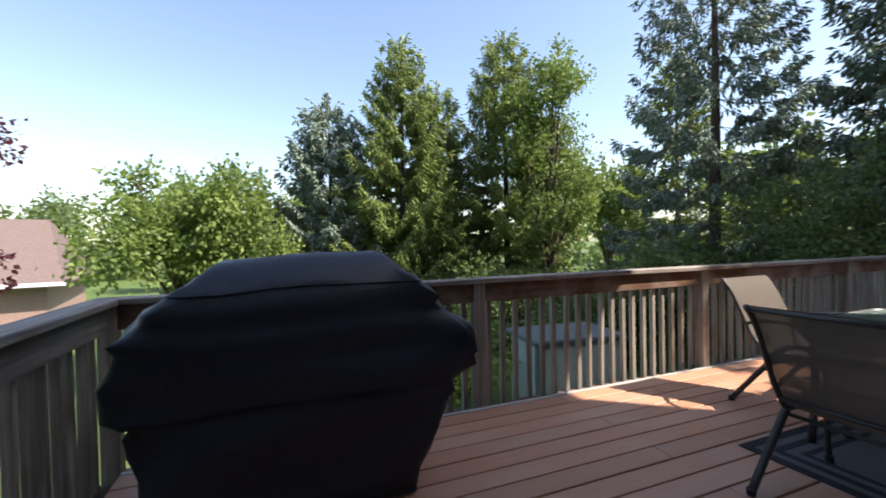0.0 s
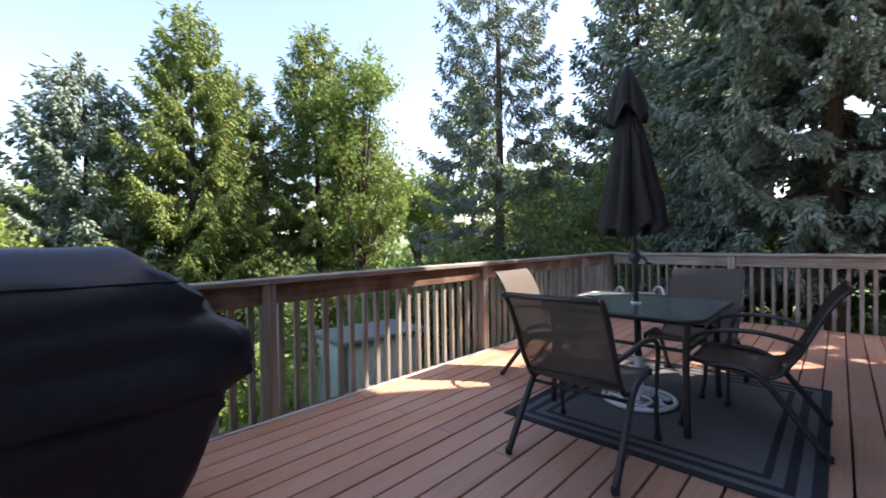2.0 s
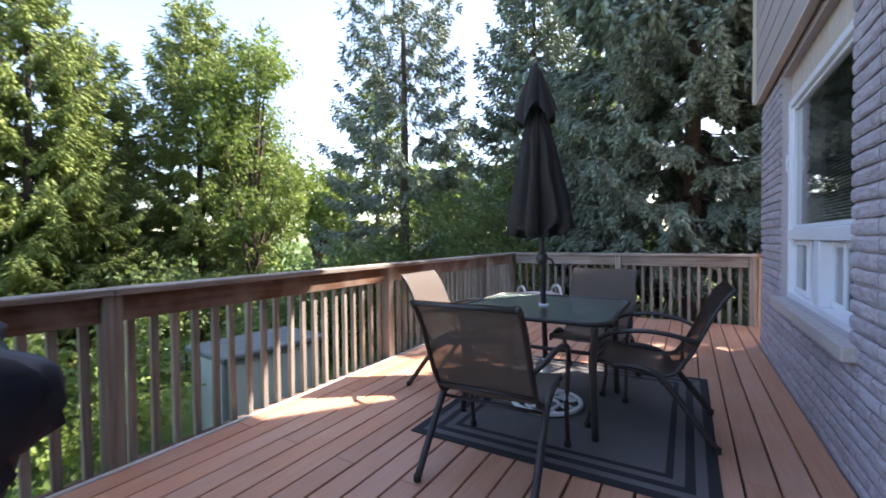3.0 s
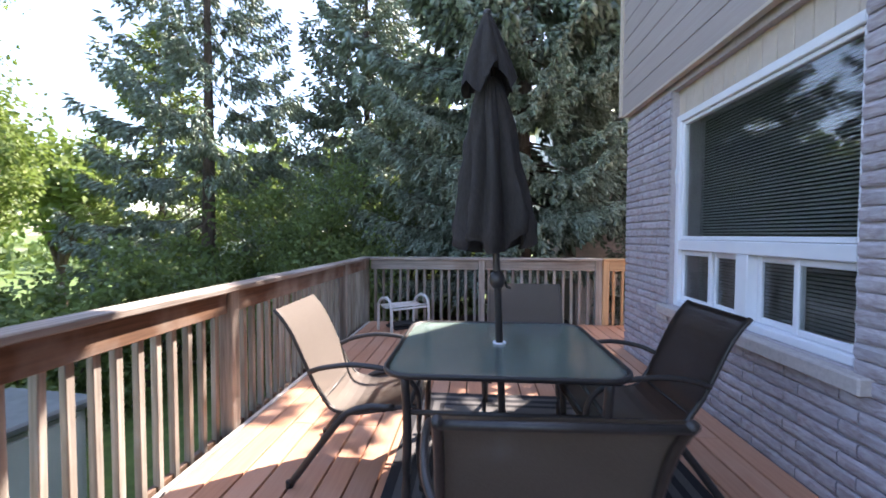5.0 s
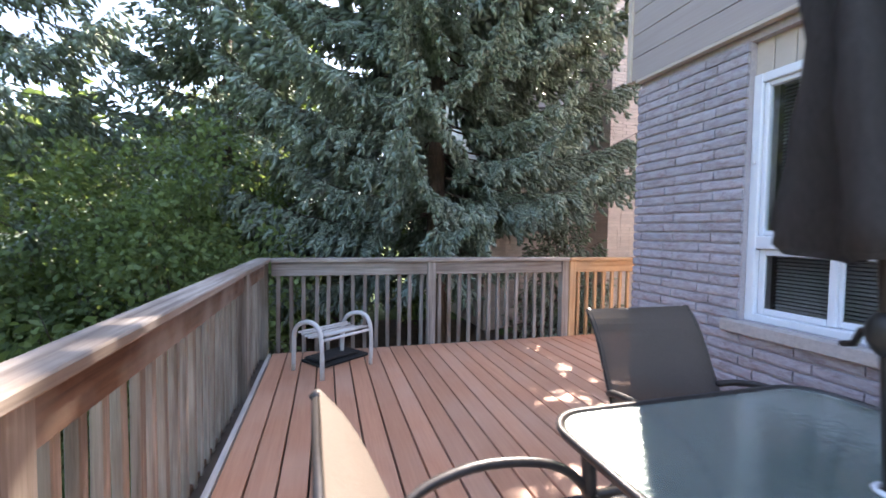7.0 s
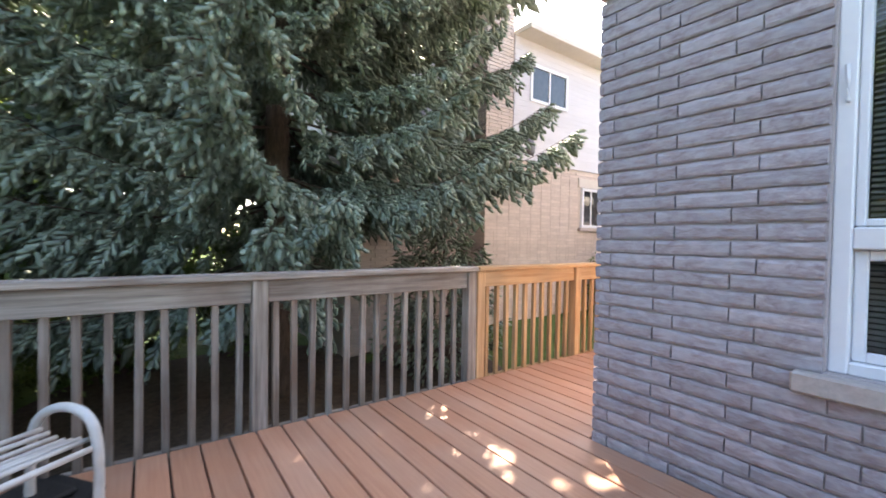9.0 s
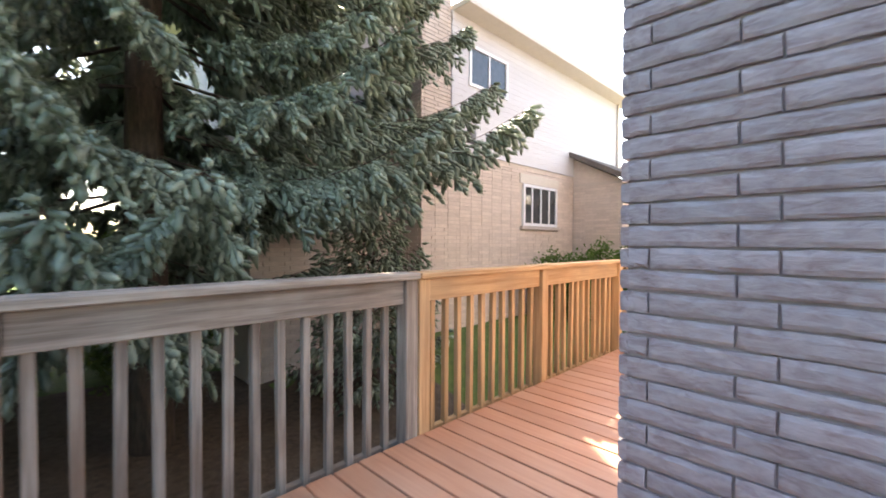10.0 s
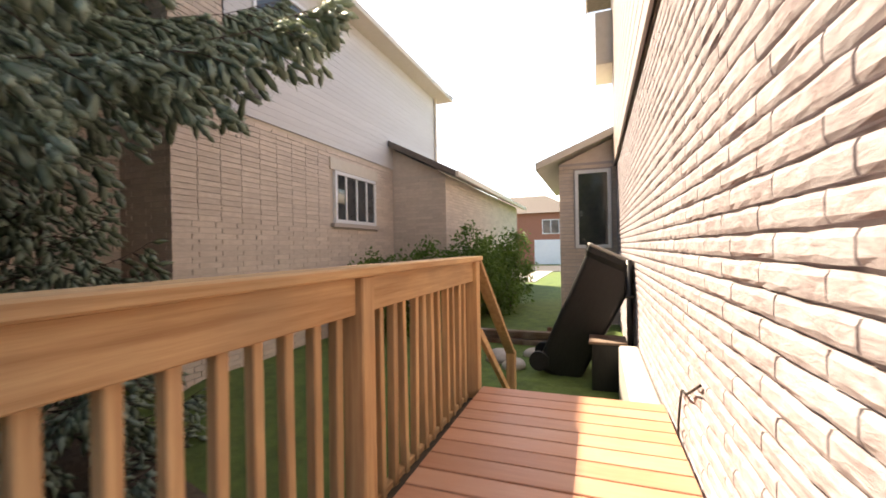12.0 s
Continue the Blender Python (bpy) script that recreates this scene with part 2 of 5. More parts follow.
def curve_points(ctrl, n=24):
    """A smooth line through the control points (Catmull-Rom)."""
    c = [Vector(p) for p in ctrl]
    c = [2 * c[0] - c[1], *c, 2 * c[-1] - c[-2]]
    out = []
    m = len(c) - 3
    for i in range(n + 1):
        s = i / n * m
        k = min(int(s), m - 1); t = s - k
        p0, p1, p2, p3 = c[k:k + 4]
        out.append(0.5 * ((2 * p1) + (p2 - p0) * t + (2 * p0 - 5 * p1 + 4 * p2 - p3) * t * t + (3 * p1 - p0 - 3 * p2 + p3) * t ** 3))
    return out


def join(*bms):
    bm = bms[0]
    for b in bms[1:]:
        me = bpy.data.meshes.new("tmp"); b.to_mesh(me); b.free(); bm.from_mesh(me); bpy.data.meshes.remove(me)
    return bm


# ---------------------------------------------------------------- ground
G = -1.15       # the yard below the deck
def ground_height(x, y):
    side = min(1.0, max(0.0, (-1.2 - y) / 2.8))       # the side yard lies higher than the back yard
    fall = min(1.0, max(0.0, (y - 6.0) / 9.0))       # the back yard falls away to the next row of houses
    return G + 0.55 * side * min(1.0, max(0.0, (x - 2) / 4.0)) - 1.6 * fall * fall * (3 - 2 * fall)


xs = np.concatenate([np.linspace(-900, -40, 8), np.linspace(-30, 40, 71), np.linspace(50, 900, 8)])
ys = np.concatenate([np.linspace(-900, -40, 8), np.linspace(-30, 40, 71), np.linspace(50, 900, 8)])
gv = [(x, y, ground_height(x, y) + (0.04 * noise.noise((x * 0.7, y * 0.7, 0)) if abs(x) < 41 else 0)) for y in ys for x in xs]
nx = len(xs)
gf = [(j * nx + i, j * nx + i + 1, (j + 1) * nx + i + 1, (j + 1) * nx + i) for j in range(len(ys) - 1) for i in range(nx - 1)]
gm = np_mesh("ground", gv, gf); gm.shade_smooth()
ground = tagged(link_mesh("ground", gm, M_lawn), "mown green lawn with worn patches round the deck", "lawn", kind="structure")

# bare earth under the great spruce
M_soil = surface("needle_litter", (0.045, 0.032, 0.022), (0.13, 0.095, 0.065), grain=(14, 14, 14), rough=0.95, bump=0.8, dirt=(0.17, 0.13, 0.09), dirt_scale=2.5, vary=0, dist=0.03)
sv, sf = [], []
for i in range(15):
    for k in range(48):
        a = 2 * math.pi * k / 48
        r = i / 14 * (3.5 + 0.8 * noise.noise((math.cos(a) * 1.5, math.sin(a) * 1.5, 3)))
        x, y = 10.9 + r * math.cos(a), 0.8 + r * math.sin(a)
        sv.append((x, y, ground_height(x, y) + 0.05 + 0.03 * noise.noise((x * 2, y * 2, 1)) - (0.12 if i == 14 else 0)))
        if i:
            p, q = (i - 1) * 48 + k, (i - 1) * 48 + (k + 1) % 48
            sf.append((p, p + 48, q + 48, q))
sm_ = np_mesh("soil_bed", sv, sf); sm_.shade_smooth()
tagged(link_mesh("soil_bed", sm_, M_soil), "bare dark earth strewn with needles under the great spruce", "soil", kind="structure")

# ---------------------------------------------------------------- railings of the deck
RAIL_N, RAIL_E, RAIL_W = 3.29, 7.74, -0.27
POST, CAP = 0.09, 0.943


def rail_run(name, axis, fixed, stops, inside, posts_at, label, mats, pitch=0.118, end_posts=(True, True), lap=0.0):
    """A run of deck railing: posts, balusters, a face board under a flat cap. inside: the side (+1, -1) on which the deck lies."""
    top = base(name, label=label, category="railing", group="deck railings")
    wx = "x" if axis == "x" else "y"
    def at(a0, a1, b0, b1, z0, z1, bevel=0.004, jit=0.0):
        return box(a0, a1, b0, b1, z0, z1, bevel, jit) if axis == "x" else box(b0, b1, a0, a1, z0, z1, bevel, jit)
    lo, hi = stops
    shared = {}
    for p in posts_at:
        part("post", at(p - POST / 2, p + POST / 2, fixed - POST / 2, fixed + POST / 2, -0.25, 0.904, 0.006), mats["post"]["z"], top)
    f0, f1 = (fixed - 0.019, fixed + 0.019)
    marks = [lo, *[p for p in posts_at if lo + 0.1 < p < hi - 0.1], hi]
    for a, b in zip(marks[:-1], marks[1:]):
        a2, b2 = a + (POST / 2 if a in posts_at else 0), b - (POST / 2 if b in posts_at else 0)
        part("face_board", at(a2 + 0.002, b2 - 0.002, f0, f1, 0.765, 0.902), mats["face"][wx], top)
        part("bottom_board", at(a2 + 0.002, b2 - 0.002, fixed + (0.03 if inside < 0 else -0.068), fixed + (0.068 if inside < 0 else -0.03), -0.20, -0.03), mats["face"][wx], top)
        n = max(1, round((b2 - a2) / pitch))
        for k in range(n):
            c = a2 + (k + 0.5) * (b2 - a2) / n + random.uniform(-0.006, 0.006)
            o = -inside * 0.039
            v = (round(random.random() * 4), )
            if v not in shared:
                bm = box(-0.019, 0.019, -0.019, 0.019, -0.17, 0.86 - 0.01 * v[0] % 0.02, 0.004, 0.002)
                shared[v] = part("baluster", bm, mats["bal"]["z"], top)
                ob = shared[v]
            else:
                ob = link_mesh("baluster", shared[v].data, None, top)
            x, y = (c, fixed + o) if axis == "x" else (fixed + o, c)
            ob.matrix_basis = pose(x, y, 0, random.uniform(-0.5, 0.5), random.uniform(-0.5, 0.5), random.choice((0, 90, 180)))
    mid = [m for m in marks[1:-1]]
    cuts = [lo - lap, *mid[::2], hi + lap] if len(mid) > 1 else [lo - lap, hi + lap]
    for a, b in zip(cuts[:-1], cuts[1:]):
        part("cap_board", at(a + 0.001, b - 0.001, fixed - 0.07, fixed + 0.07, 0.905, CAP + random.uniform(-0.002, 0.002), 0.006), mats["cap"][wx], top)
    return top


brown = {a: wood("brown_wood_" + a, (0.135, 0.112, 0.090), (0.43, 0.385, 0.33), a, (0.17, 0.12, 0.08), dirt_amount=0.6, dirt_scale=2.4) for a in "xyz"}
weathered = {"post": M_grey, "face": M_rusty, "bal": M_grey, "cap": M_grey}
greyer = {"post": M_grey, "face": M_grey, "bal": M_grey, "cap": M_grey}
fresh = {"post": M_cedar, "face": M_cedar, "bal": M_cedar, "cap": M_cedar}
rail_run("deck_railing", "x", RAIL_N, (RAIL_W - 0.045, RAIL_E + 0.045), -1, [RAIL_W, 1.955, 4.30, 6.67, RAIL_E], "weathered grey-brown wooden deck railing with square balusters and stained face board", {**weathered, "post": brown, "bal": brown}, lap=0.03)
rail_run("deck_railing", "y", RAIL_W, (0.02, RAIL_N - 0.075), 1, [1.45], "weathered grey wooden railing on the short side of the deck", greyer)
rail_run("deck_railing", "y", RAIL_E, (-0.115, RAIL_N - 0.075), -1, [-0.07, 1.58], "weathered grey wooden railing across the end of the deck", greyer)
rail_run("deck_railing", "y", RAIL_E, (-3.045, -0.12), -1, [-3.0, -1.487, -0.167], "newer orange cedar railing along the side walkway", fresh)

# ---------------------------------------------------------------- house
WT = 0.30
SOFFIT, UPPER = 2.60, 6.05
HX0, HX1, HY1 = -6.0, 6.5, -9.2
WIN = (3.70, 5.49, 0.665, 2.30)
def wall_shell(name, boxes, mat, label):
    bm = bmesh.new()
    for b in boxes:
        slab(bm, *b)
    return tagged(part(name, bm, mat), label, "wall", kind="structure")


B = 0.019      # how far bricks stand before the mortar
wall_n = wall_shell("wall_north", [(HX0, WIN[0], -WT, -B, G - 0.3, SOFFIT), (WIN[1], HX1 - B, -WT, -B, G - 0.3, SOFFIT), (WIN[0], WIN[1], -WT, -B, G - 0.3, WIN[2]), (WIN[0], WIN[1], -WT, -B, WIN[3] + 0.22, SOFFIT)], M_mortar, "mauve-grey rustic brick wall of the house facing the deck")
wall_e = wall_shell("wall_east", [(HX1 - WT, HX1 - B, HY1, -WT, G - 0.3, SOFFIT)], M_mortar, "mauve-grey rustic brick side wall of the house in sunlight")

BL, BS, BH, BJ = 0.335, 0.090, 0.0640, 0.011


def brick_mesh(length, seed):
    """One brick, its long face to -y at 0 .. proud of the mortar, with an uneven face."""
    r = random.Random(seed)
    us = [0, length * r.uniform(0.14, 0.22), length * r.uniform(0.32, 0.42), length * r.uniform(0.52, 0.62), length * r.uniform(0.74, 0.86), length]
    zs = [0, 0.014, BH - 0.014, BH]
    verts, faces = [], []
    for j, z in enumerate(zs):
        for i, u in enumerate(us):
            edge = j in (0, 3)
            side = 0.3 if i in (0, 5) else 1.0
            verts.append((u + r.uniform(-0.0015, 0.0015), B - (r.uniform(0.002, 0.008) if edge else 0) + side * r.uniform(-0.003, 0.0025), z + side * r.uniform(-0.0035, 0.0035)))
    for j in range(3):
        for i in range(5):
            a = j * 6 + i
            faces.append((a + 6, a + 7, a + 1, a))
    ring = [0, 1, 2, 3, 4, 5, 11, 17, 23, 22, 21, 20, 19, 18, 12, 6]
    off = len(verts)
    verts += [verts[k] for k in ring] + [(verts[k][0], -0.01, verts[k][2]) for k in ring]
    for q in range(16):
        a, b = off + q, off + (q + 1) % 16
        faces.append((a, b, b + 16, a + 16))
    return verts, faces


def plain_brick(length, seed):
    """A brick for walls further off: a box with a slightly uneven face."""
    r = random.Random(seed)
    y = B + r.uniform(-0.003, 0.002)
    v = [(x, yy, z) for yy in (-0.01, y) for x, z in ((0, 0), (length, 0), (length, BH), (0, BH))]
    return v, [(4, 5, 6, 7), (0, 1, 5, 4), (1, 2, 6, 5), (2, 3, 7, 6), (3, 0, 4, 7)]


def lay_bricks(wall, to_world, length, z0, z1, keep, near, mat_piece, mat_rest, label, limit=300, start=0.0, course=BH + BJ, far=False):
    """Courses of bricks on a wall face. to_world(u, z): the pose of a brick at u along the wall; keep(u0, u1, z): is there wall; near(u, z): a piece of its own."""
    kinds = {}
    for ln in (BL, BS):
        for s in range(5):
            v, f = (plain_brick if far else brick_mesh)(ln, s * 7 + int(ln * 1000))
            kinds[ln, s] = (np.array(v), np.array(f), [None])
    rest_v, rest_f, cnt, made = [], [], 0, 0
    rows = int((z1 - z0) / course)
    for j in range(rows):
        z = z0 + j * course
        u = start
        k = 0
        while u < length - 0.05:
            ln = BS if (k == 0 and j % 2) else BL
            k += 1
            if not keep(u, u + 0.04, z):
                u += 0.02
                continue
            whole = ln
            while ln > 0.04 and (u + ln > length or not keep(u, u + ln, z)):
                ln -= 0.015
            v, f, me = kinds[whole, random.randrange(5)]
            m = to_world(u, z) @ Matrix.Diagonal((ln / whole, 1, 1, 1))      # cut to fit at openings
            if near(u, z) and made < limit:
                if me[0] is None:
                    me[0] = np_mesh("brick", v, f)
                ob = link_mesh("brick", me[0], mat_piece, wall)
                ob.matrix_basis = m
                made += 1
            else:
                a = np.array(m)
                rest_v.append(v @ a[:3, :3].T + a[:3, 3]); rest_f.append(f + cnt); cnt += len(v)
            u += ln + 0.009
    if rest_v:
        ob = link_mesh("brickwork", np_mesh("brickwork", np.concatenate(rest_v), np.concatenate(rest_f)), mat_rest, wall, label)
        ob["kind"] = "stuff"
# upper storey, siding, soffit
def siding(name, parent, mat, axis, fixed, a0, a1, z0, z1, out, pitch=0.20):
    """Lapped siding boards: each leans out at its foot. out: +1 or -1, the side that shows."""
    v, f = [], []
    z = z0
    while z < z1 - 0.02:
        h = min(pitch, z1 - z)
        k = len(v)
        gap = -0.005 if pitch > 0.15 else 0.003
        prof = [(0.019, 0.0), (0.0155, h + gap), (-0.01, h + gap), (-0.01, 0.0)]
        for a in (a0, a1):
            for o, dz in prof:
                c = fixed + out * o
                v.append((a, c, z + dz) if axis == "x" else (c, a, z + dz))
        for i in range(4):
            f.append((k + i, k + (i + 1) % 4, k + 4 + (i + 1) % 4, k + 4 + i))
        z += h
    ob = link_mesh(name, np_mesh(name, v, f), mat, parent)
    return ob


upper = wall_shell("wall_upper", [(HX0, HX1 - 0.02, -WT, -0.005, SOFFIT + 0.002, UPPER), (HX1 - WT, HX1 + 0.0, HY1, -WT, SOFFIT + 0.002, UPPER), (HX0, HX0 + 0.2, HY1, -WT, G - 0.3, UPPER), (HX0, HX1 - WT, HY1, HY1 + 0.2, G - 0.3, UPPER)], M_siding, "taupe upper storey wall clad in lapped siding")
siding("siding_cladding", upper, M_siding, "x", 0.03, HX0, HX1 + 0.06, SOFFIT, UPPER, 1)
siding("siding_cladding", upper, M_siding, "y", HX1 + 0.03, HY1, -0.0, SOFFIT, UPPER, 1)
part("corner_trim", box(HX1 + 0.035, HX1 + 0.075, 0.02, 0.075, SOFFIT - 0.01, UPPER, 0.004), M_trim, upper)
part("soffit_board", box(WIN[0] - 0.1, HX1 - 0.02, -0.002, 0.055, SOFFIT - 0.03, SOFFIT - 0.004, 0.003), M_trim, upper, "tan soffit board under the siding")
roof = base("roof", label="dark shingled hip roof of the house with wide eaves", category="roof", kind="structure")
bm = bmesh.new()
R0 = [bm.verts.new(c) for c in ((HX0 - 0.5, 0.5, UPPER), (HX1 + 0.5, 0.5, UPPER), (HX1 + 0.5, HY1 - 0.5, UPPER), (HX0 - 0.5, HY1 - 0.5, UPPER))]
R1 = [bm.verts.new(c) for c in ((HX0 + 4.2, -4.3, UPPER + 2), (HX1 - 4.2, -4.3, UPPER + 2))]
bm.faces.new((R0[0], R0[1], R1[1], R1[0])); bm.faces.new((R0[1], R0[2], R1[1])); bm.faces.new((R0[2], R0[3], R1[0], R1[1])); bm.faces.new((R0[3], R0[0], R1[0])); bm.faces.new(R0[::-1])
part("roof_slopes", bm, M_shingle, roof)
part("fascia", box(HX0 - 0.52, HX1 + 0.52, 0.5, 0.53, UPPER - 0.02, UPPER + 0.14, 0.004), M_trim, roof)
part("fascia", box(HX1 + 0.5, HX1 + 0.53, HY1 - 0.5, 0.5, UPPER - 0.02, UPPER + 0.14, 0.004), M_trim, roof)

# interior behind the window; walls coloured dark to stand in for indoor shade
room = base("room", label="room shell behind the window blinds, walls coloured dark for indoor shade", category="room", kind="structure")
M_room = surface("room_wall_dimmed", (0.10, 0.09, 0.08), (0.13, 0.115, 0.10), rough=0.9, bump=0.05, vary=0)
bm = bmesh.new()
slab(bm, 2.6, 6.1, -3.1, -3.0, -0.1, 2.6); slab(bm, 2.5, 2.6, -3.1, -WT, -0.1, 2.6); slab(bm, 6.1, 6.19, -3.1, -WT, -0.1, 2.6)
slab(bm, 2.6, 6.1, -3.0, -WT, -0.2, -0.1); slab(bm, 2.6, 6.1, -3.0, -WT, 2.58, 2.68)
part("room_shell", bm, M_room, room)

# ---------------------------------------------------------------- window of the house
def pane(parent, x0, x1, z0, z1, y, frame_w=0.045, depth=0.05):
    fr = bmesh.new()
    slab(fr, x0, x0 + frame_w, y - depth / 2, y + depth / 2, z0, z1, 0.005)
    slab(fr, x1 - frame_w, x1, y - depth / 2, y + depth / 2, z0, z1, 0.005)
    slab(fr, x0 + frame_w, x1 - frame_w, y - depth / 2 + 0.001, y + depth / 2 - 0.001, z0, z0 + frame_w, 0.005)
    slab(fr, x0 + frame_w, x1 - frame_w, y - depth / 2 + 0.001, y + depth / 2 - 0.001, z1 - frame_w, z1, 0.005)
    sash = part("sash", fr, M_vinyl, parent)
    g = part("pane", box(x0 + frame_w - 0.01, x1 - frame_w + 0.01, y - 0.004, y + 0.004, z0 + frame_w - 0.01, z1 - frame_w + 0.01), M_glass, sash)
    g.visible_shadow = False
    return sash


window_1 = tagged(new("window_1"), "white vinyl window with a wide fixed pane over four small sliding panes", "window", kind="structure")
x0, x1, z0, z1 = WIN
WY = -0.085
fr = bmesh.new()
slab(fr, x0, x0 + 0.05, WY - 0.06, WY + 0.03, z0, z1, 0.006); slab(fr, x1 - 0.06, x1, WY - 0.06, WY + 0.03, z0, z1, 0.006)
slab(fr, x0 + 0.05, x1 - 0.06, WY - 0.06, WY + 0.029, z1 - 0.06, z1, 0.006); slab(fr, x0 + 0.05, x1 - 0.06, WY - 0.06, WY + 0.029, z0, z0 + 0.05, 0.006)
slab(fr, x0 + 0.05, x1 - 0.06, WY - 0.06, WY + 0.029, 1.15, 1.235, 0.006)
slab(fr, 4.52, 4.64, WY - 0.06, WY + 0.028, z0 + 0.05, 1.15, 0.006)
part("window_frame", fr, M_vinyl, window_1)
pane(window_1, x0 + 0.052, x1 - 0.062, 1.238, z1 - 0.062, WY - 0.015, 0.03)
for a, b in ((4.985, x1 - 0.062), (4.642, 5.01), (4.15, 4.518), (x0 + 0.052, 4.175)):
    pane(window_1, a, b, z0 + 0.052, 1.148, WY - 0.02 - (0.03 if a in (4.642, 4.15) else 0), 0.04, 0.028)
part("window_sill", box(x0 - 0.10, x1 + 0.09, -0.06, 0.05, z0 - 0.085, z0 - 0.003, 0.008), M_stone, window_1, "rough buff stone sill")
hp = bmesh.new()
for k in range(14):
    a = x0 - 0.02 + k * (x1 - x0 + 0.04) / 14
    slab(hp, a + 0.003, a + (x1 - x0 + 0.04) / 14 - 0.003, -0.16, -0.075, z1 + 0.003, SOFFIT - 0.035, 0.004)
part("head_panel", hp, M_trim, window_1, "tan painted boards over the window")
part("crank_handle", join(tube([(x1 - 0.035, -0.065, 1.72), (x1 - 0.035, -0.045, 1.72), (x1 - 0.035, -0.04, 1.80), (x1 - 0.03, -0.05, 1.86)], 0.008, 6)), M_vinyl, window_1)
blind = base("window_blind", (0, 0, 0), 0, "white horizontal slat blind hanging closed behind the glass, greyed for indoor shade", "blind")
# white slats given a grey base: the indoor shade is in the colour
M_blind = surface("blind_slat_dimmed", (0.30, 0.29, 0.27), (0.36, 0.35, 0.33), rough=0.5, bump=0.0, vary=0.05)
sm = None
z = z0 + 0.06
while z < z1 - 0.07:
    if sm is None:
        bm = bmesh.new()
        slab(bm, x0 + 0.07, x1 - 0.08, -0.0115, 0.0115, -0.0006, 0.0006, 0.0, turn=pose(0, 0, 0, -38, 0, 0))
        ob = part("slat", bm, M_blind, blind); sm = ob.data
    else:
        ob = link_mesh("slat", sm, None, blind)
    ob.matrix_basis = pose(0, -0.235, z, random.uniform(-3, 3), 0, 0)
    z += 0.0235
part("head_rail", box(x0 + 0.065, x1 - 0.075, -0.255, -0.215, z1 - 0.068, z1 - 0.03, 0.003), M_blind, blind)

# ---------------------------------------------------------------- neighbour's house to the east
nb = base("neighbour_house", (11.56, -3.59, 0), 0, "two storey buff brick house with pale siding above, beyond the railing", "house")
nbo = Vector((11.56, -3.59, 0))
def nbox(x0, x1, y0, y1, z0, z1, bev=0.0):
    return box(x0 - nbo.x, x1 - nbo.x, y0 - nbo.y, y1 - nbo.y, z0, z1, bev)


NBS, NBE, NBX, NBB = 2.95, 5.62, 11.56, 12.45
w1 = part("wall", nbox(NBX + B, 20, -12.2, -3.59 - B, -1.5, NBS), M_mortar_far, nb)
w2 = part("wall", nbox(NBB + B, 20, -3.59, -0.9, -1.5, NBS), M_mortar_far, nb)
chim = part("chimney", nbox(NBX + B, NBB, -4.35, -3.59 - B, NBS, 7.2), M_mortar_far, nb, "buff brick chimney")
part("chimney_cap", nbox(NBX - 0.05, NBB + 0.05, -4.4, -3.54, 7.2, 7.3, 0.01), M_concrete, nb)
up1 = part("upper_wall", nbox(NBX + 0.01, 20, -12.2, -4.36, NBS, NBE), M_siding_pale, nb, "pale upper wall with lapped siding")
up2 = part("upper_wall", nbox(NBB + 0.01, 20, -4.34, -0.9, NBS, NBE), M_siding_pale, nb)
siding("siding_cladding", up1, M_siding_pale, "y", NBX - nbo.x, -12.2 - nbo.y, -4.36 - nbo.y, NBS, NBE, -1, 0.12)
siding("siding_cladding", up2, M_siding_pale, "y", NBB - nbo.x, -3.59 - nbo.y, -0.9 - nbo.y, NBS, NBE, -1, 0.12)
M_soffit = surface("soffit_beige", (0.60, 0.54, 0.46), (0.66, 0.60, 0.52), rough=0.5, bump=0.02, vary=0.03)
part("eave", nbox(11.1, 20.4, -12.6, -4.38, NBE, NBE + 0.12, 0.01), M_soffit, nb, "beige soffit and fascia")
part("eave", nbox(12.1, 20.4, -4.36, -0.5, NBE, NBE + 0.12, 0.01), M_soffit, nb)
bm = bmesh.new()
q = [bm.verts.new(Vector(c) - nbo) for c in ((11.06, -12.64, NBE + 0.12), (20.5, -12.64, NBE + 0.12), (20.5, -0.5, NBE + 0.12), (12.1, -0.5, NBE + 0.12), (15.8, -8.2, NBE + 2.0), (15.8, -4.5, NBE + 2.0))]
bm.faces.new((q[0], q[1], q[4])); bm.faces.new((q[1], q[2], q[5], q[4])); bm.faces.new((q[2], q[3], q[5])); bm.faces.new((q[3], q[0], q[4], q[5]))
part("roof", bm, M_shingle, nb)
part("downpipe", join(tube([(NBX - 0.06 - nbo.x, -12.1 - nbo.y, NBE), (NBX - 0.06 - nbo.x, -12.1 - nbo.y, 2.9)], 0.04, 6)), M_soffit, nb)
M_darkglass = surface("dark_glass", (0.03, 0.035, 0.04), (0.05, 0.055, 0.06), rough=0.06, bump=0.0, vary=0.1, spec=0.8)


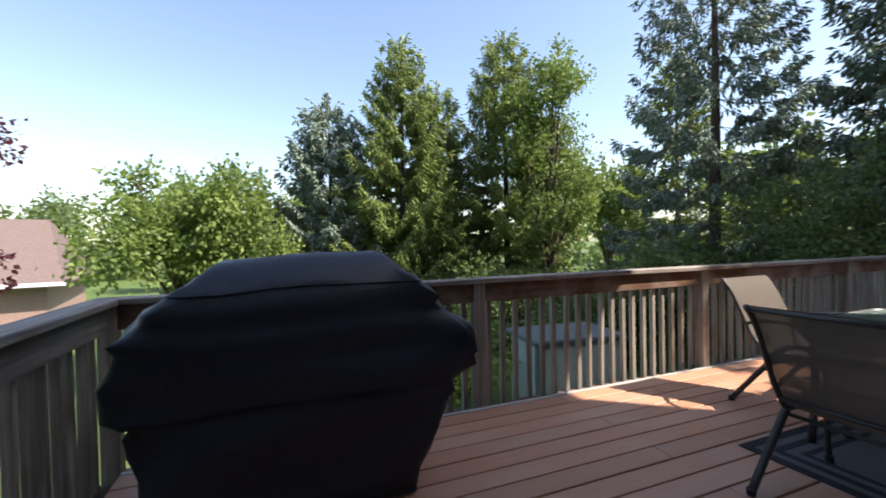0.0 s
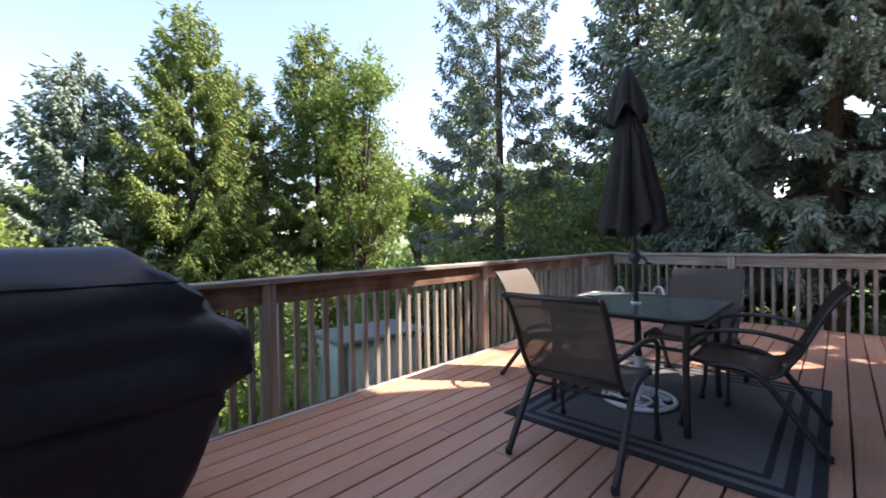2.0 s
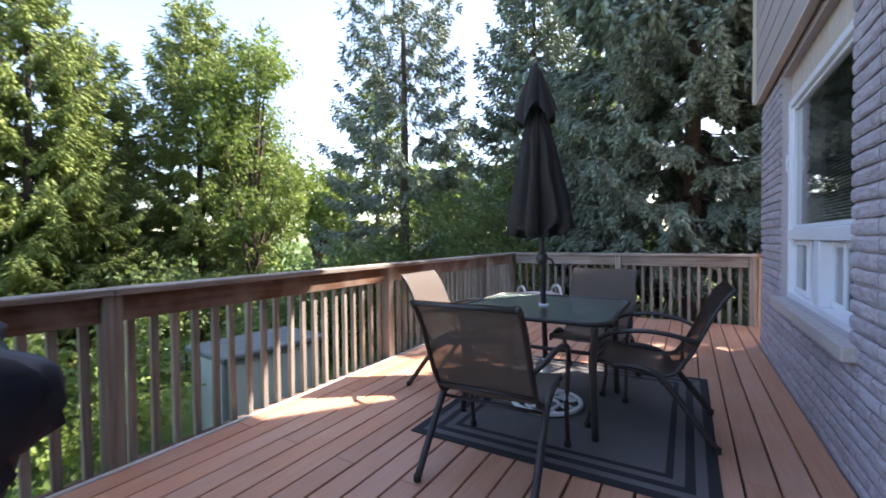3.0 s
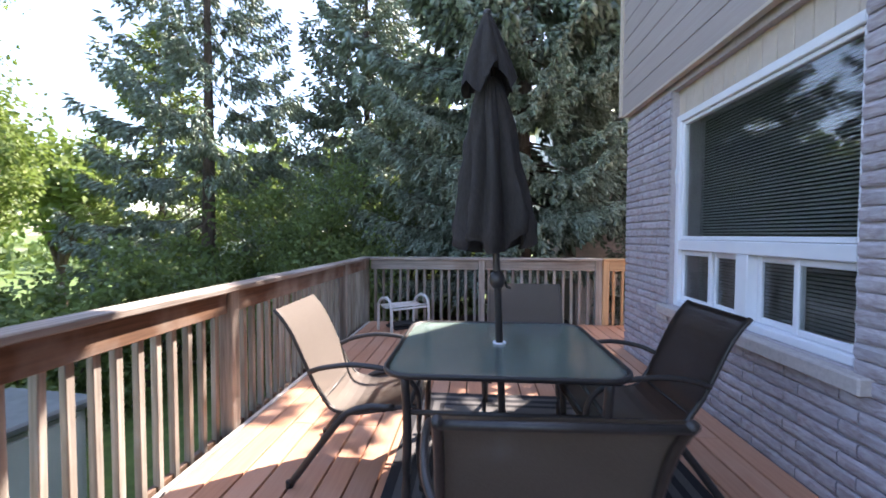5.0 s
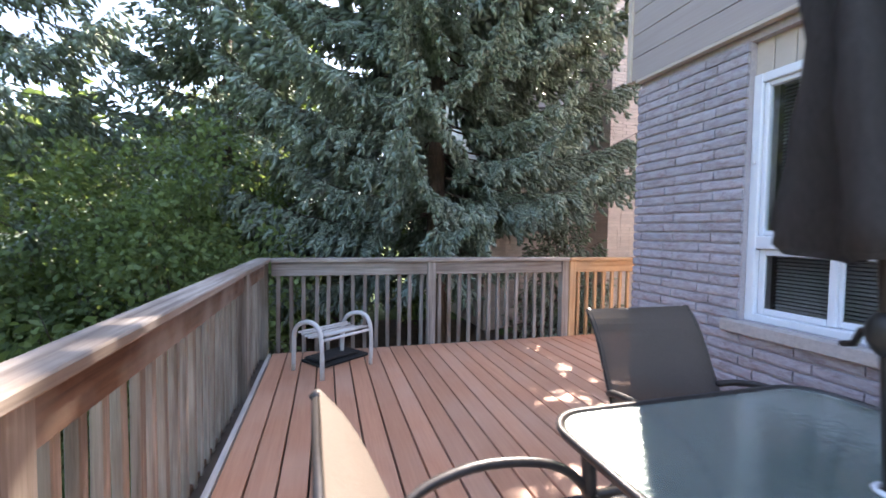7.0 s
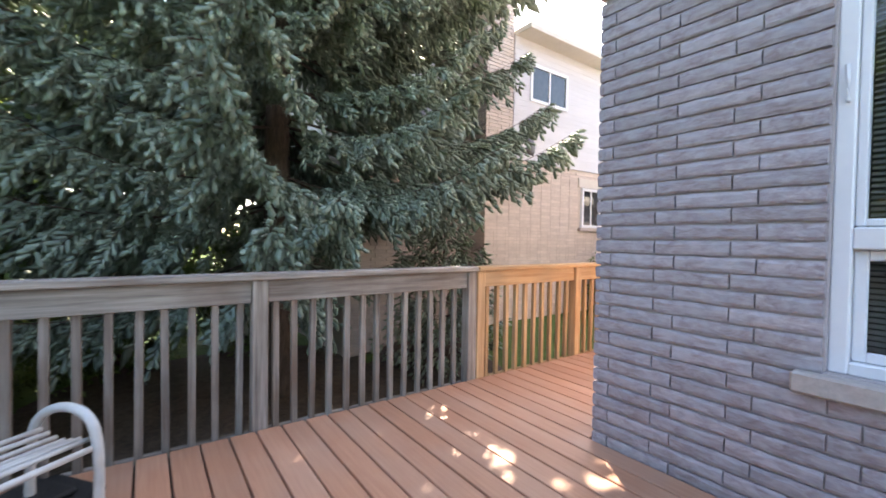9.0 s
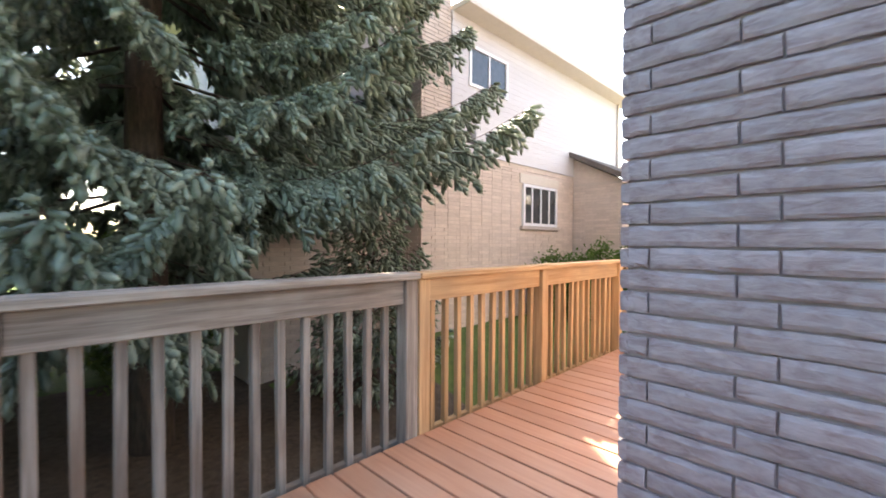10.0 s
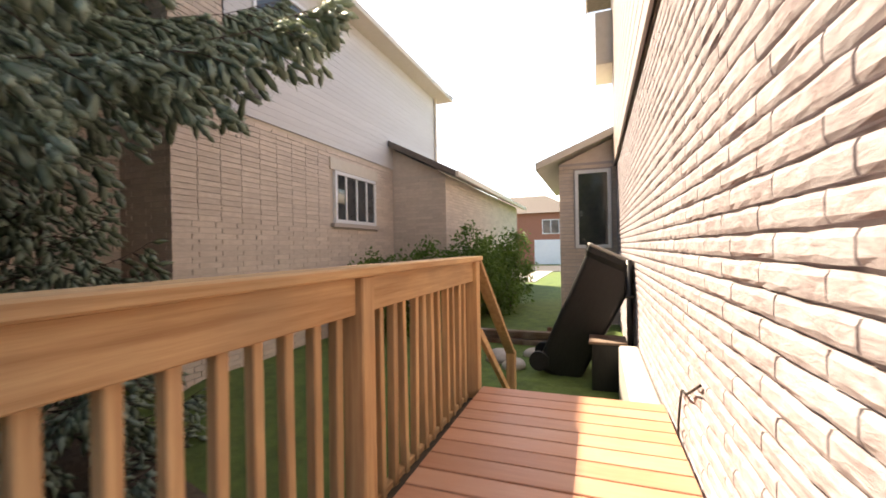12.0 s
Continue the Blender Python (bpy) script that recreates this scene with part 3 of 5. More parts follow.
def far_window(parent, o, axis, fixed, a0, a1, z0, z1, out, lights=2, frame_mat=None):
    """A window set on a wall: frame proud of it, with separate panes."""
    w, bars = 0.07, []
    fm = bmesh.new()
    def put(bm, p0, p1, d0, d1, s0, s1):
        lo, hi = sorted((fixed + out * d0, fixed + out * d1))
        slab(bm, *((p0 - o.x, p1 - o.x, lo - o.y, hi - o.y) if axis == "x" else (lo - o.x, hi - o.x, p0 - o.y, p1 - o.y)), s0 - o.z, s1 - o.z, 0.004)
    put(fm, a0, a0 + w, -0.02, 0.05, z0, z1); put(fm, a1 - w, a1, -0.02, 0.05, z0, z1)
    put(fm, a0 + w, a1 - w, -0.02, 0.049, z0, z0 + w); put(fm, a0 + w, a1 - w, -0.02, 0.049, z1 - w, z1)
    for k in range(1, lights):
        c = a0 + (a1 - a0) * k / lights
        bars.append(bmesh.new())
        put(bars[-1], c - w * 0.35, c + w * 0.35, -0.02, 0.04, z0 + w, z1 - w)
    win = part("window", fm, frame_mat or M_vinyl, parent)
    for bar in bars:
        part("mullion", bar, frame_mat or M_vinyl, win)
    for k in range(lights):
        bm = bmesh.new()
        put(bm, a0 + (a1 - a0) * k / lights + w * 0.3, a0 + (a1 - a0) * (k + 1) / lights - w * 0.3, -0.01, 0.02, z0 + w * 0.5, z1 - w * 0.5)
        part("pane", bm, M_darkglass, win)
    return win


far_window(nb, nbo, "y", NBX, -8.34, -6.80, 1.52, 2.52, -1, 4)
part("lintel", nbox(NBX - 0.03, NBX + 0.05, -8.45, -6.68, 2.53, 2.75, 0.004), M_soffit, nb)
part("sill", nbox(NBX - 0.07, NBX + 0.05, -8.42, -6.72, 1.44, 1.515, 0.004), M_stone, nb)
far_window(nb, nbo, "y", NBX, -6.15, -4.85, 4.3, 5.15, -1, 2)
# satellite dish on its wall
dish = bmesh.new()
bmesh.ops.create_uvsphere(dish, u_segments=20, v_segments=12, radius=0.36)
bmesh.ops.delete(dish, geom=[v for v in dish.verts if v.co.x > -0.25], context="VERTS")
bmesh.ops.solidify(dish, geom=list(dish.faces), thickness=0.012)
M_dish = surface("dish_grey", (0.10, 0.10, 0.11), (0.14, 0.14, 0.15), rough=0.5, bump=0.02, vary=0)
sd = base("satellite_dish", (NBX - 0.32, -4.2, 3.1), 20, "dark grey satellite dish on the neighbour's wall", "dish")
part("reflector", dish, M_dish, sd, smooth=True)
part("mast", join(tube([(-0.34, 0, 0), (0.1, 0, -0.05), (0.30, -0.11, -0.08)], 0.015, 6)), M_dish, sd)
# its garage
GX, GYN = 10.18, -9.25
w3 = part("garage_wall", nbox(GX + B, 17, -18.5, GYN - B, -1.5, 2.74), M_mortar_far, nb)
bm = bmesh.new()
q = [bm.verts.new(Vector(c) - nbo) for c in ((GX + B, GYN - B, 2.735), (NBX + 0.3, GYN - B, 2.735), (NBX + 0.3, GYN - B, 3.6), (GX + B, GYN - 0.3, 2.735), (NBX + 0.3, GYN - 0.3, 2.735), (NBX + 0.3, GYN - 0.3, 3.6))]
for f in ((0, 1, 2), (5, 4, 3), (0, 2, 5, 3), (0, 3, 4, 1), (1, 4, 5, 2)):
    bm.faces.new([q[k] for k in f])
part("garage_gable", bm, M_brick_far, nb)
bm = bmesh.new()
q = [bm.verts.new(Vector(c) - nbo) for c in ((9.85, -9.0, 2.62), (9.85, -18.8, 2.62), (13.2, -18.8, 4.3), (13.2, -9.0, 4.3), (9.85, -9.0, 2.76), (9.85, -18.8, 2.76), (13.2, -18.8, 4.44), (13.2, -9.0, 4.44))]
for f in ((0, 1, 2, 3), (7, 6, 5, 4), (0, 4, 5, 1), (0, 3, 7, 4), (1, 5, 6, 2)):
    bm.faces.new([q[k] for k in f])
part("garage_roof", bm, M_shingle, nb)
part("gutter", nbox(9.78, 9.86, -18.8, -9.0, 2.62, 2.75, 0.01), M_soffit, nb)

# ---------------------------------------------------------------- front garage of the house, at the end of the side yard
gar = base("garage_wing", (6.5, -9.2, 0), 0, "buff brick garage wing with sloping roof and tall white window", "garage")
go = Vector((6.5, -9.2, 0))
def gbox(x0, x1, y0, y1, z0, z1, bev=0.0):
    return box(x0 - go.x, x1 - go.x, y0 - go.y, y1 - go.y, z0, z1, bev)


w4 = part("wall", join(gbox(6.3, 7.63 - B, -13.5, -9.2 - B, -1.5, 2.72)), M_mortar, gar)
bm = bmesh.new()
t = [bm.verts.new(Vector(c) - go) for c in ((6.3, -9.2 - B, 2.72), (7.6, -9.2 - B, 2.72), (6.3, -9.2 - B, 3.28), (6.3, -9.6, 2.72), (7.6, -9.6, 2.72), (6.3, -9.6, 3.28))]
bm.faces.new((t[0], t[1], t[2])); bm.faces.new((t[3], t[5], t[4])); bm.faces.new((t[1], t[4], t[5], t[2]))
part("gable", bm, M_brick_far, gar)
bm = bmesh.new()
q = [bm.verts.new(Vector(c) - go) for c in ((8.07, -8.95, 2.6), (8.07, -13.8, 2.6), (6.5, -13.8, 3.22), (6.5, -8.95, 3.22), (8.07, -8.95, 2.74), (8.07, -13.8, 2.74), (6.5, -13.8, 3.36), (6.5, -8.95, 3.36))]
for f in ((0, 1, 2, 3), (7, 6, 5, 4), (0, 4, 5, 1), (0, 3, 7, 4), (1, 5, 6, 2)):
    bm.faces.new([q[k] for k in f])
part("roof", bm, M_soffit, gar)
far_window(gar, go, "x", -9.2, 6.60, 7.30, 0.95, 2.56, 1, 1)
# upper bay with its eave, above the side yard
bay = base("upper_bay", (6.5, -8.9, 4.45), 0, "beige upper bay that juts from the side of the house", "bay", kind="structure")
part("bay_wall", box(-0.02, 0.36, -0.8, 0.3, 0.0, 1.0, 0.01), M_soffit, bay)

# ---------------------------------------------------------------- far side of the street
road = tagged(part("road", box(-60, 80, -35, -27, -0.75, -0.575), M_asphalt), "grey asphalt street beyond the front lawns", "road", kind="structure")
walk_pad = tagged(part("driveway", box(9.5, 14.5, -27, -19, -0.75, -0.57), M_concrete), "pale concrete driveway in full sun", "driveway", kind="structure")
def street_house(x, y, w, mat, label):
    h = base("street_house", (x, y, -0.6), 0, label, "house")
    part("wall", box(-w / 2, w / 2, -8, 0, 0, 4.6), mat, h)
    bm = bmesh.new()
    q = [bm.verts.new(c) for c in ((-w / 2 - 0.4, 0.4, 4.6), (w / 2 + 0.4, 0.4, 4.6), (w / 2 + 0.4, -8.4, 4.6), (-w / 2 - 0.4, -8.4, 4.6), (-w / 4, -4, 6.6), (w / 4, -4, 6.6))]
    for f in ((0, 1, 5, 4), (1, 2, 5), (2, 3, 4, 5), (3, 0, 4), (3, 2, 1, 0)):
        bm.faces.new([q[k] for k in f])
    part("roof", bm, M_shingle, h)
    part("garage_door", box(-w / 2 + 0.8, -w / 2 + 3.6, -0.02, 0.05, 0.0, 2.2, 0.01), M_vinyl, h)
    for a in (-w / 2 + 1.4, 0.6, w / 2 - 2.4):
        far_window(h, Vector((0, 0, 0)), "x", 0.0, a, a + 1.5, 2.7, 4.0, 1, 2)
    return h
street_house(14.5, -38, 12, M_redbrick, "red brick house with white garage door across the street")
street_house(0.5, -38, 12, M_redbrick, "red brick house across the street")

# ---------------------------------------------------------------- bungalow beyond the back yard
bung = base("bungalow", (-10.4, 19.4, -2.45), 12, "low pink brick bungalow with a red-brown shingle roof", "house")
M_pink = surface("brick_pink", (0.26, 0.17, 0.14), (0.34, 0.235, 0.20), grain=(8, 8, 24), rough=0.85, bump=0.3, vary=0.0)
part("wall", box(-8, 3.0, 0, 8, 0, 2.5), M_pink, bung)
bm = bmesh.new()
q = [bm.verts.new(c) for c in ((-8.5, -0.6, 2.45), (3.6, -0.6, 2.45), (3.6, 8.6, 2.45), (-8.5, 8.6, 2.45), (-4.5, 4, 5.0), (2.4, 4, 5.0))]
for f in ((0, 1, 5, 4), (1, 2, 5), (2, 3, 4, 5), (3, 0, 4), (3, 2, 1, 0)):
    bm.faces.new([q[k] for k in f])
part("roof", bm, M_redroof, bung)
part("fascia", box(-8.5, 3.62, -0.64, -0.6, 2.36, 2.5, 0.005), M_vinyl, bung)
part("vent_pipe", join(tube([(0.5, 2.6, 4.2), (0.5, 2.6, 5.3)], 0.09, 8)), M_vinyl, bung)
far_window(bung, Vector((0, 0, 0)), "x", 0.0, -1.2, 0.6, 1.0, 2.1, -1, 2)
far_window(bung, Vector((0, 0, 0)), "x", 0.0, -5.2, -3.4, 1.0, 2.1, -1, 2)

# ---------------------------------------------------------------- trees
def rot_to(dirs, roll):
    """Rotation matrices that take +x to dirs, turned by roll about it."""
    dirs = dirs / np.linalg.norm(dirs, axis=1, keepdims=True)
    ref = np.tile(np.array([0.0, 0.0, 1.0]), (len(dirs), 1))
    ref[np.abs(dirs[:, 2]) > 0.95] = (0, 1, 0)
    s = np.cross(ref, dirs); s /= np.linalg.norm(s, axis=1, keepdims=True)
    u = np.cross(dirs, s)
    c, n = np.cos(roll)[:, None], np.sin(roll)[:, None]
    return np.stack([dirs, s * c + u * n, u * c - s * n], axis=2)


def scatter(tv, tf, places, dirs, scale, rng):
    """Copies of a small template laid at places along dirs, as one mesh's arrays."""
    R = rot_to(dirs, rng.uniform(0, 2 * np.pi, len(dirs)))
    v = np.einsum("nij,kj->nki", R, tv) * scale[:, None, None] + places[:, None, :]
    f = tf[None] + (np.arange(len(places)) * len(tv))[:, None, None]
    return v.reshape(-1, 3), f.reshape(-1, tf.shape[1])


def twig_template(rng, fat=0.2, sides=5, needles=14, bristle=0.15):
    """A spruce shoot along +x: a blunt furry finger, its ends rounded, with needles that stand off it."""
    v, f = [np.zeros(3)], []
    rings = ((0.15, 0.8), (0.70, 1.0)) if sides > 3 else ((0.40, 1.0),)
    for x, r in rings:
        for k in range(sides):
            a = (k + 0.5 * (x > 0.3)) * 2 * math.pi / sides
            q = fat * r * rng.uniform(0.85, 1.15)
            v.append(np.array([x + rng.uniform(-0.05, 0.05), q * math.cos(a), q * math.sin(a)]))
    v.append(np.array([1.0, 0, 0]))
    top = len(v) - 1
    for k in range(sides):
        n = (k + 1) % sides
        f.append((0, 1 + n, 1 + k))
        for q in range(len(rings) - 1):
            b = 1 + q * sides
            f += [(b + k, b + n, b + sides + n), (b + k, b + sides + n, b + sides + k)]
        f.append((top - sides + k, top - sides + n, top))
    for k in range(needles):
        s_ = 0.1 + 0.9 * k / needles
        a = k * 2.4 + rng.uniform(-0.3, 0.3)
        y_, z_ = math.cos(a), math.sin(a)
        p = np.array([s_, fat * 0.7 * y_, fat * 0.7 * z_])
        side = np.array([0.0, -0.020 * z_, 0.020 * y_]) * (1.0 if sides > 3 else 2.2)
        i = len(v)
        v += [p - side, p + side, p + np.array([rng.uniform(0.08, 0.2), (fat * 0.3 + bristle) * y_, (fat * 0.3 + bristle) * z_])]
        f.append((i, i + 1, i + 2))
    return np.array(v), np.array(f)


def spruce(x, y, height, radius, mat, label, seed, foot=0.6, whorl=0.42, twigs=0.10, size=0.17, thin=1.0, droop=0.25, power=0.85, trunk_r=None, clear=0.0, shoot=0.14, curtain=0.55, trim=0.0, fat=0.2, near=None, tier=0.16, clump=0.2, splay=0.6, bare=0.0, extra=()):
    """A spruce: tapered trunk, whorls of drooping limbs with side shoots, needles on fine twigs."""
    rng = np.random.default_rng(seed)
    z0 = ground_height(x, y)
    height, foot = height + G - z0, foot + max(0.0, G - z0)
    tree = base("spruce_tree", (x, y, z0), 0, label, "tree", "spruces behind the deck")
    r0 = trunk_r or height * 0.014
    hs = np.linspace(0, height, 12)
    part("trunk", tube([(0.05 * math.sin(h * 0.7 + seed), 0.05 * math.cos(h * 0.5 + seed), h - (0.15 if h == 0 else 0)) for h in hs], 0.1, 10, [max(0.012, r0 * (1 - h / height) ** 0.8) for h in hs]), M_bark, tree, smooth=True)
    P, D, S = [], [], []
    limb_v, limb_f = [], []
    nv = 0

    def bough(z, az, L):
        nonlocal nv, limb_f
        f = z / height
        zz = z + rng.uniform(-tier, tier)
        up = 0.45 * f - droop * (1 - f) + rng.uniform(-0.1, 0.1)
        s = np.linspace(0, 1, 9)
        r = L * s
        h = zz + L * (up * s - droop * 0.5 * np.sin(np.pi * s * 0.8) + 0.18 * s ** 3)
        line = np.stack([np.cos(az) * r, np.sin(az) * r, h], axis=1)
        rad = np.maximum(0.006, 0.018 * (L / 2.2) * (1 - s))
        t = np.array([math.cos(az), math.sin(az), 0]); sd = np.array([-t[1], t[0], 0])
        ring = np.concatenate([line + sd * rad[:, None], line + np.array([0, 0, 1]) * rad[:, None], line - sd * rad[:, None]])
        n = 9
        for i in range(8):
            for q in range(3):
                aa, bb = q * n + i, ((q + 1) % 3) * n + i
                limb_f.append((nv + aa, nv + aa + 1, nv + bb + 1, nv + bb))
        limb_v.append(ring); nv += len(ring)
        m = max(4, int(L / shoot))
        for j in range(m):
            sj = 0.16 + 0.84 * (j + rng.uniform(0, 0.6)) / m
            if sj > 1 or (sj < 0.45 and rng.random() < clear):
                continue
            full = 0.5 + 0.5 * noise.noise((math.cos(az) * 3 + z * 1.3, math.sin(az) * 3, sj * L * 1.9))
            if sj < 0.9 and rng.random() < clump * (1.25 - 1.5 * full):
                continue
            p = np.array([np.interp(sj, s, line[:, k]) for k in range(3)])
            sl = min((0.14 + 0.30 * L * (1 - sj) ** 0.8) * rng.uniform(0.6, 1.15), 0.85)
            for side in (-1, 1):
                if rng.random() > thin:
                    continue
                d = t * rng.uniform(0.6, 1.0) + sd * side * rng.uniform(0.5, 0.9)
                d[2] = rng.uniform(-0.35, 0.0)
                d /= np.linalg.norm(d)
                hang = rng.uniform(0.25, 0.6)
                cnt = max(2, int(sl / twigs))
                w = (np.arange(cnt) + rng.uniform(0.2, 0.8, cnt)) / cnt
                e0, e1, e2 = p, p + d * sl * 0.55 + np.array([0, 0, -hang * sl * 0.3]), p + d * sl + np.array([0, 0, -hang * sl])
                o_ = np.array([0, 0, 0.006])
                limb_v.append(np.array([e0 - o_, e0 + o_, e1 + o_, e1 - o_, e2 + o_ * 0.4, e2 - o_ * 0.4]))
                limb_f += [(nv, nv + 1, nv + 2, nv + 3), (nv + 3, nv + 2, nv + 4, nv + 5)]; nv += 6
                pts = p + d * (sl * w)[:, None] + np.array([0, 0, -hang]) * (sl * w ** 2)[:, None]
                for pt, ww in zip(pts, w):
                    sgn = rng.choice((-1, 1))
                    c = np.cross(d, (0, 0, 1))
                    P.append(pt); D.append(d * 0.8 + t * 0.35 + sgn * rng.uniform(0.15, splay) * c + np.array([0, 0, rng.uniform(-0.5, 0.15) - 0.5 * hang * ww])); S.append(size * rng.uniform(0.7, 1.15))
                    if rng.random() < curtain:
                        P.append(pt + np.array([0, 0, -0.02])); D.append(t * rng.uniform(0.1, 0.5) - sgn * rng.uniform(0.1, 0.5) * c + np.array([0, 0, -rng.uniform(0.5, 1.1)])); S.append(size * rng.uniform(0.8, 1.3))
        P.append(line[-1]); D.append(np.array([t[0], t[1], 0.1])); S.append(size * 1.1)

    z = foot
    while z < height - 0.25:
        f = z / height
        reach = radius * (1 - max(z - foot, 0) / (height - foot)) ** power
        nb_ = int(rng.integers(5, 8)) if reach > 0.7 else 5
        a0 = rng.uniform(0, 6.28)
        for b in range(nb_):
            L = reach * rng.uniform(0.70, 1.0) + 0.12
            az = a0 + b * 2 * np.pi / nb_ + rng.uniform(-0.28, 0.28)
            if z < bare and math.sin(az) < -0.15:
                L = min(L, 1.9)
            bough(z, az, L * (1 - trim * max(0.0, -math.cos(az)) ** 2.5))
        z += whorl * rng.uniform(0.7, 1.25) * (0.7 + 0.6 * (1 - f))
    for z, turn, L in extra:
        bough(z, radians(turn), L)
    for k in range(30):
        zz = height - 1.0 * k / 30
        a = rng.uniform(0, 6.28)
        P.append(np.array([0, 0, zz])); D.append(np.array([math.cos(a), math.sin(a), 1.0])); S.append(size * 1.1)
    P, D, S = np.array(P), np.array(D), np.array(S)
    if near is None:
        tv, tf = twig_template(rng, fat, 3, 2)
        v, f = scatter(tv, tf, P, D, S, rng)
    else:                           # the far side and the top carry fewer, larger twigs
        fine_ = (P[:, 0] < near[0]) & (P[:, 2] < near[1])
        tv, tf = twig_template(rng, fat, 4, 16, 0.15)
        v, f = scatter(tv, tf, P[fine_], D[fine_], S[fine_], rng)
        rest = np.flatnonzero(~fine_)[::3]
        tv, tf = twig_template(rng, fat, 3, 2)
        v2, f2 = scatter(tv, tf, P[rest], D[rest], S[rest] * 2.4, rng)
        v, f = np.concatenate([v, v2]), np.concatenate([f, f2 + len(v)])
    crown = link_mesh("crown", np_mesh("crown", v, f), mat, tree); crown["kind"] = "stuff"
    crown.data.shade_smooth()
    limbs = link_mesh("limb_wood", np_mesh("limb_wood", np.concatenate(limb_v), limb_f), M_bark, tree); limbs["kind"] = "stuff"
    return tree


def leaf_template():
    v = np.array([(0, 0, 0), (0.45, 0.34, 0.06), (1.0, 0, -0.08), (0.45, -0.34, 0.06)])
    return v, np.array([(0, 1, 2), (0, 2, 3)])


def broadleaf(name, x, y, lumps, leaf, count, mat, label, category, seed, trunk=0.1, top=None, group=""):
    """A tree or shrub: a forking trunk with limbs to each lump of the crown, and leaves scattered through the lumps' outer parts."""
    rng = np.random.default_rng(seed)
    z0 = ground_height(x, y)
    lumps = [(a_, b_, c_ + G - z0 if z0 < G else c_, d_) for a_, b_, c_, d_ in lumps]
    tree = base(name, (x, y, z0), 0, label, category, group)
    bms = []
    fork = min(l[2] for l in lumps) * 0.6
    bms.append(tube(curve_points([(0, 0, -0.1), (0.04, 0.02, fork * 0.5), (0, 0.05, fork)], 6), 0.1, 8, [trunk * (1 - 0.35 * i / 6) for i in range(7)]))
    for lx, ly, lz, r in lumps:
        mid = Vector((lx * 0.45 + rng.uniform(-0.1, 0.1), ly * 0.45, fork + (lz - fork) * 0.6))
        bms.append(tube(curve_points([(0, 0.05, fork - 0.05), mid, (lx, ly, lz + r * 0.5)], 8), 0.03, 6, [trunk * 0.55 * (1 - 0.85 * i / 8) for i in range(9)]))
    part("trunk", join(*bms), M_bark, tree, smooth=True)
    vol = np.array([l[3] ** 2 for l in lumps]); vol = vol / vol.sum()
    P, D = [], []
    for (lx, ly, lz, r), w in zip(lumps, vol):
        n = int(count * w)
        sub = max(6, int(10 * r))
        cen = rng.normal(size=(sub * 3, 3)); cen /= np.linalg.norm(cen, axis=1, keepdims=True)
        cen *= (rng.uniform(0.35, 1.0, (sub * 3, 1))) * r
        k = rng.integers(0, len(cen), n)
        q = cen[k] + rng.normal(size=(n, 3)) * r * 0.17
        P.append(q + np.array((lx, ly, lz)))
        d = q / (np.linalg.norm(q, axis=1, keepdims=True) + 1e-6) * 0.6 + rng.normal(size=(n, 3)) * 0.6; d[:, 2] -= 0.35
        D.append(d)
    P, D = np.concatenate(P), np.concatenate(D)
    tv, tf = leaf_template()
    v, f = scatter(tv, tf, P, D, leaf * rng.uniform(0.6, 1.2, len(P)), rng)
    crown = link_mesh("crown", np_mesh("crown", v, f), mat, tree); crown["kind"] = "stuff"
    return tree


def lumps_of(seed, n, w, h0, h1, r0, r1, taper=0.0):
    r = random.Random(seed)
    out = []
    for k in range(n):
        f = k / max(1, n - 1)
        z = h0 + (h1 - h0) * f
        a, m = r.uniform(0, 6.28), w * (1 - taper * f) * math.sqrt(r.random())
        out.append((math.cos(a) * m, math.sin(a) * m, z, r.uniform(r0, r1) * (1 - 0.4 * taper * f)))
    return out


# the great blue spruce at the end of the deck
spruce(11.3, 0.55, 14.5, 5.1, M_great, "huge blue spruce with drooping boughs over the railing", 11, foot=2.1, whorl=0.50, twigs=0.055, size=0.13, droop=0.20, power=0.70, trunk_r=0.22, shoot=0.078, curtain=0.75, trim=0.30, fat=0.20, near=(-0.2, 5.9), tier=0.05, clear=0.2, clump=0.45, splay=0.8, bare=3.05,
       extra=((3.5, -134, 4.1), (4.0, -110, 4.3), (4.5, -80, 4.4), (5.1, -100, 4.3), (5.6, -146, 3.7), (6.0, -122, 4.1), (6.5, -158, 3.3), (6.8, -78, 3.9), (7.3, -108, 3.8)))
spruce(16.2, 1.5, 7.0, 2.8, M_blue, "blue spruce hidden behind the great one", 13, foot=1.0, whorl=0.6, twigs=0.15, size=0.30, droop=0.25, power=0.6, shoot=0.2)
spruce(13.9, 4.9, 12.0, 3.4, M_blue, "blue spruce that stands behind the end of the deck", 12, foot=1.0, whorl=0.52, twigs=0.085, size=0.20, droop=0.28, power=0.6, shoot=0.12, tier=0.08)
spruce(10.75, -1.95, 2.75, 1.15, M_blue, "low young blue spruce beside the neighbour's wall", 14, foot=0.3, whorl=0.26, twigs=0.075, size=0.13, droop=0.05, power=0.6, shoot=0.09, trunk_r=0.05, tier=0.05)
# tall open blue spruce at the corner
spruce(10.6, 7.6, 11.8, 3.0, M_blue, "tall blue spruce with an open crown and its trunk showing", 5, foot=1.0, whorl=0.50, twigs=0.070, size=0.165, thin=0.95, droop=0.34, power=0.5, clear=0.75, shoot=0.095, curtain=0.9, tier=0.06, clump=0.45, fat=0.17)
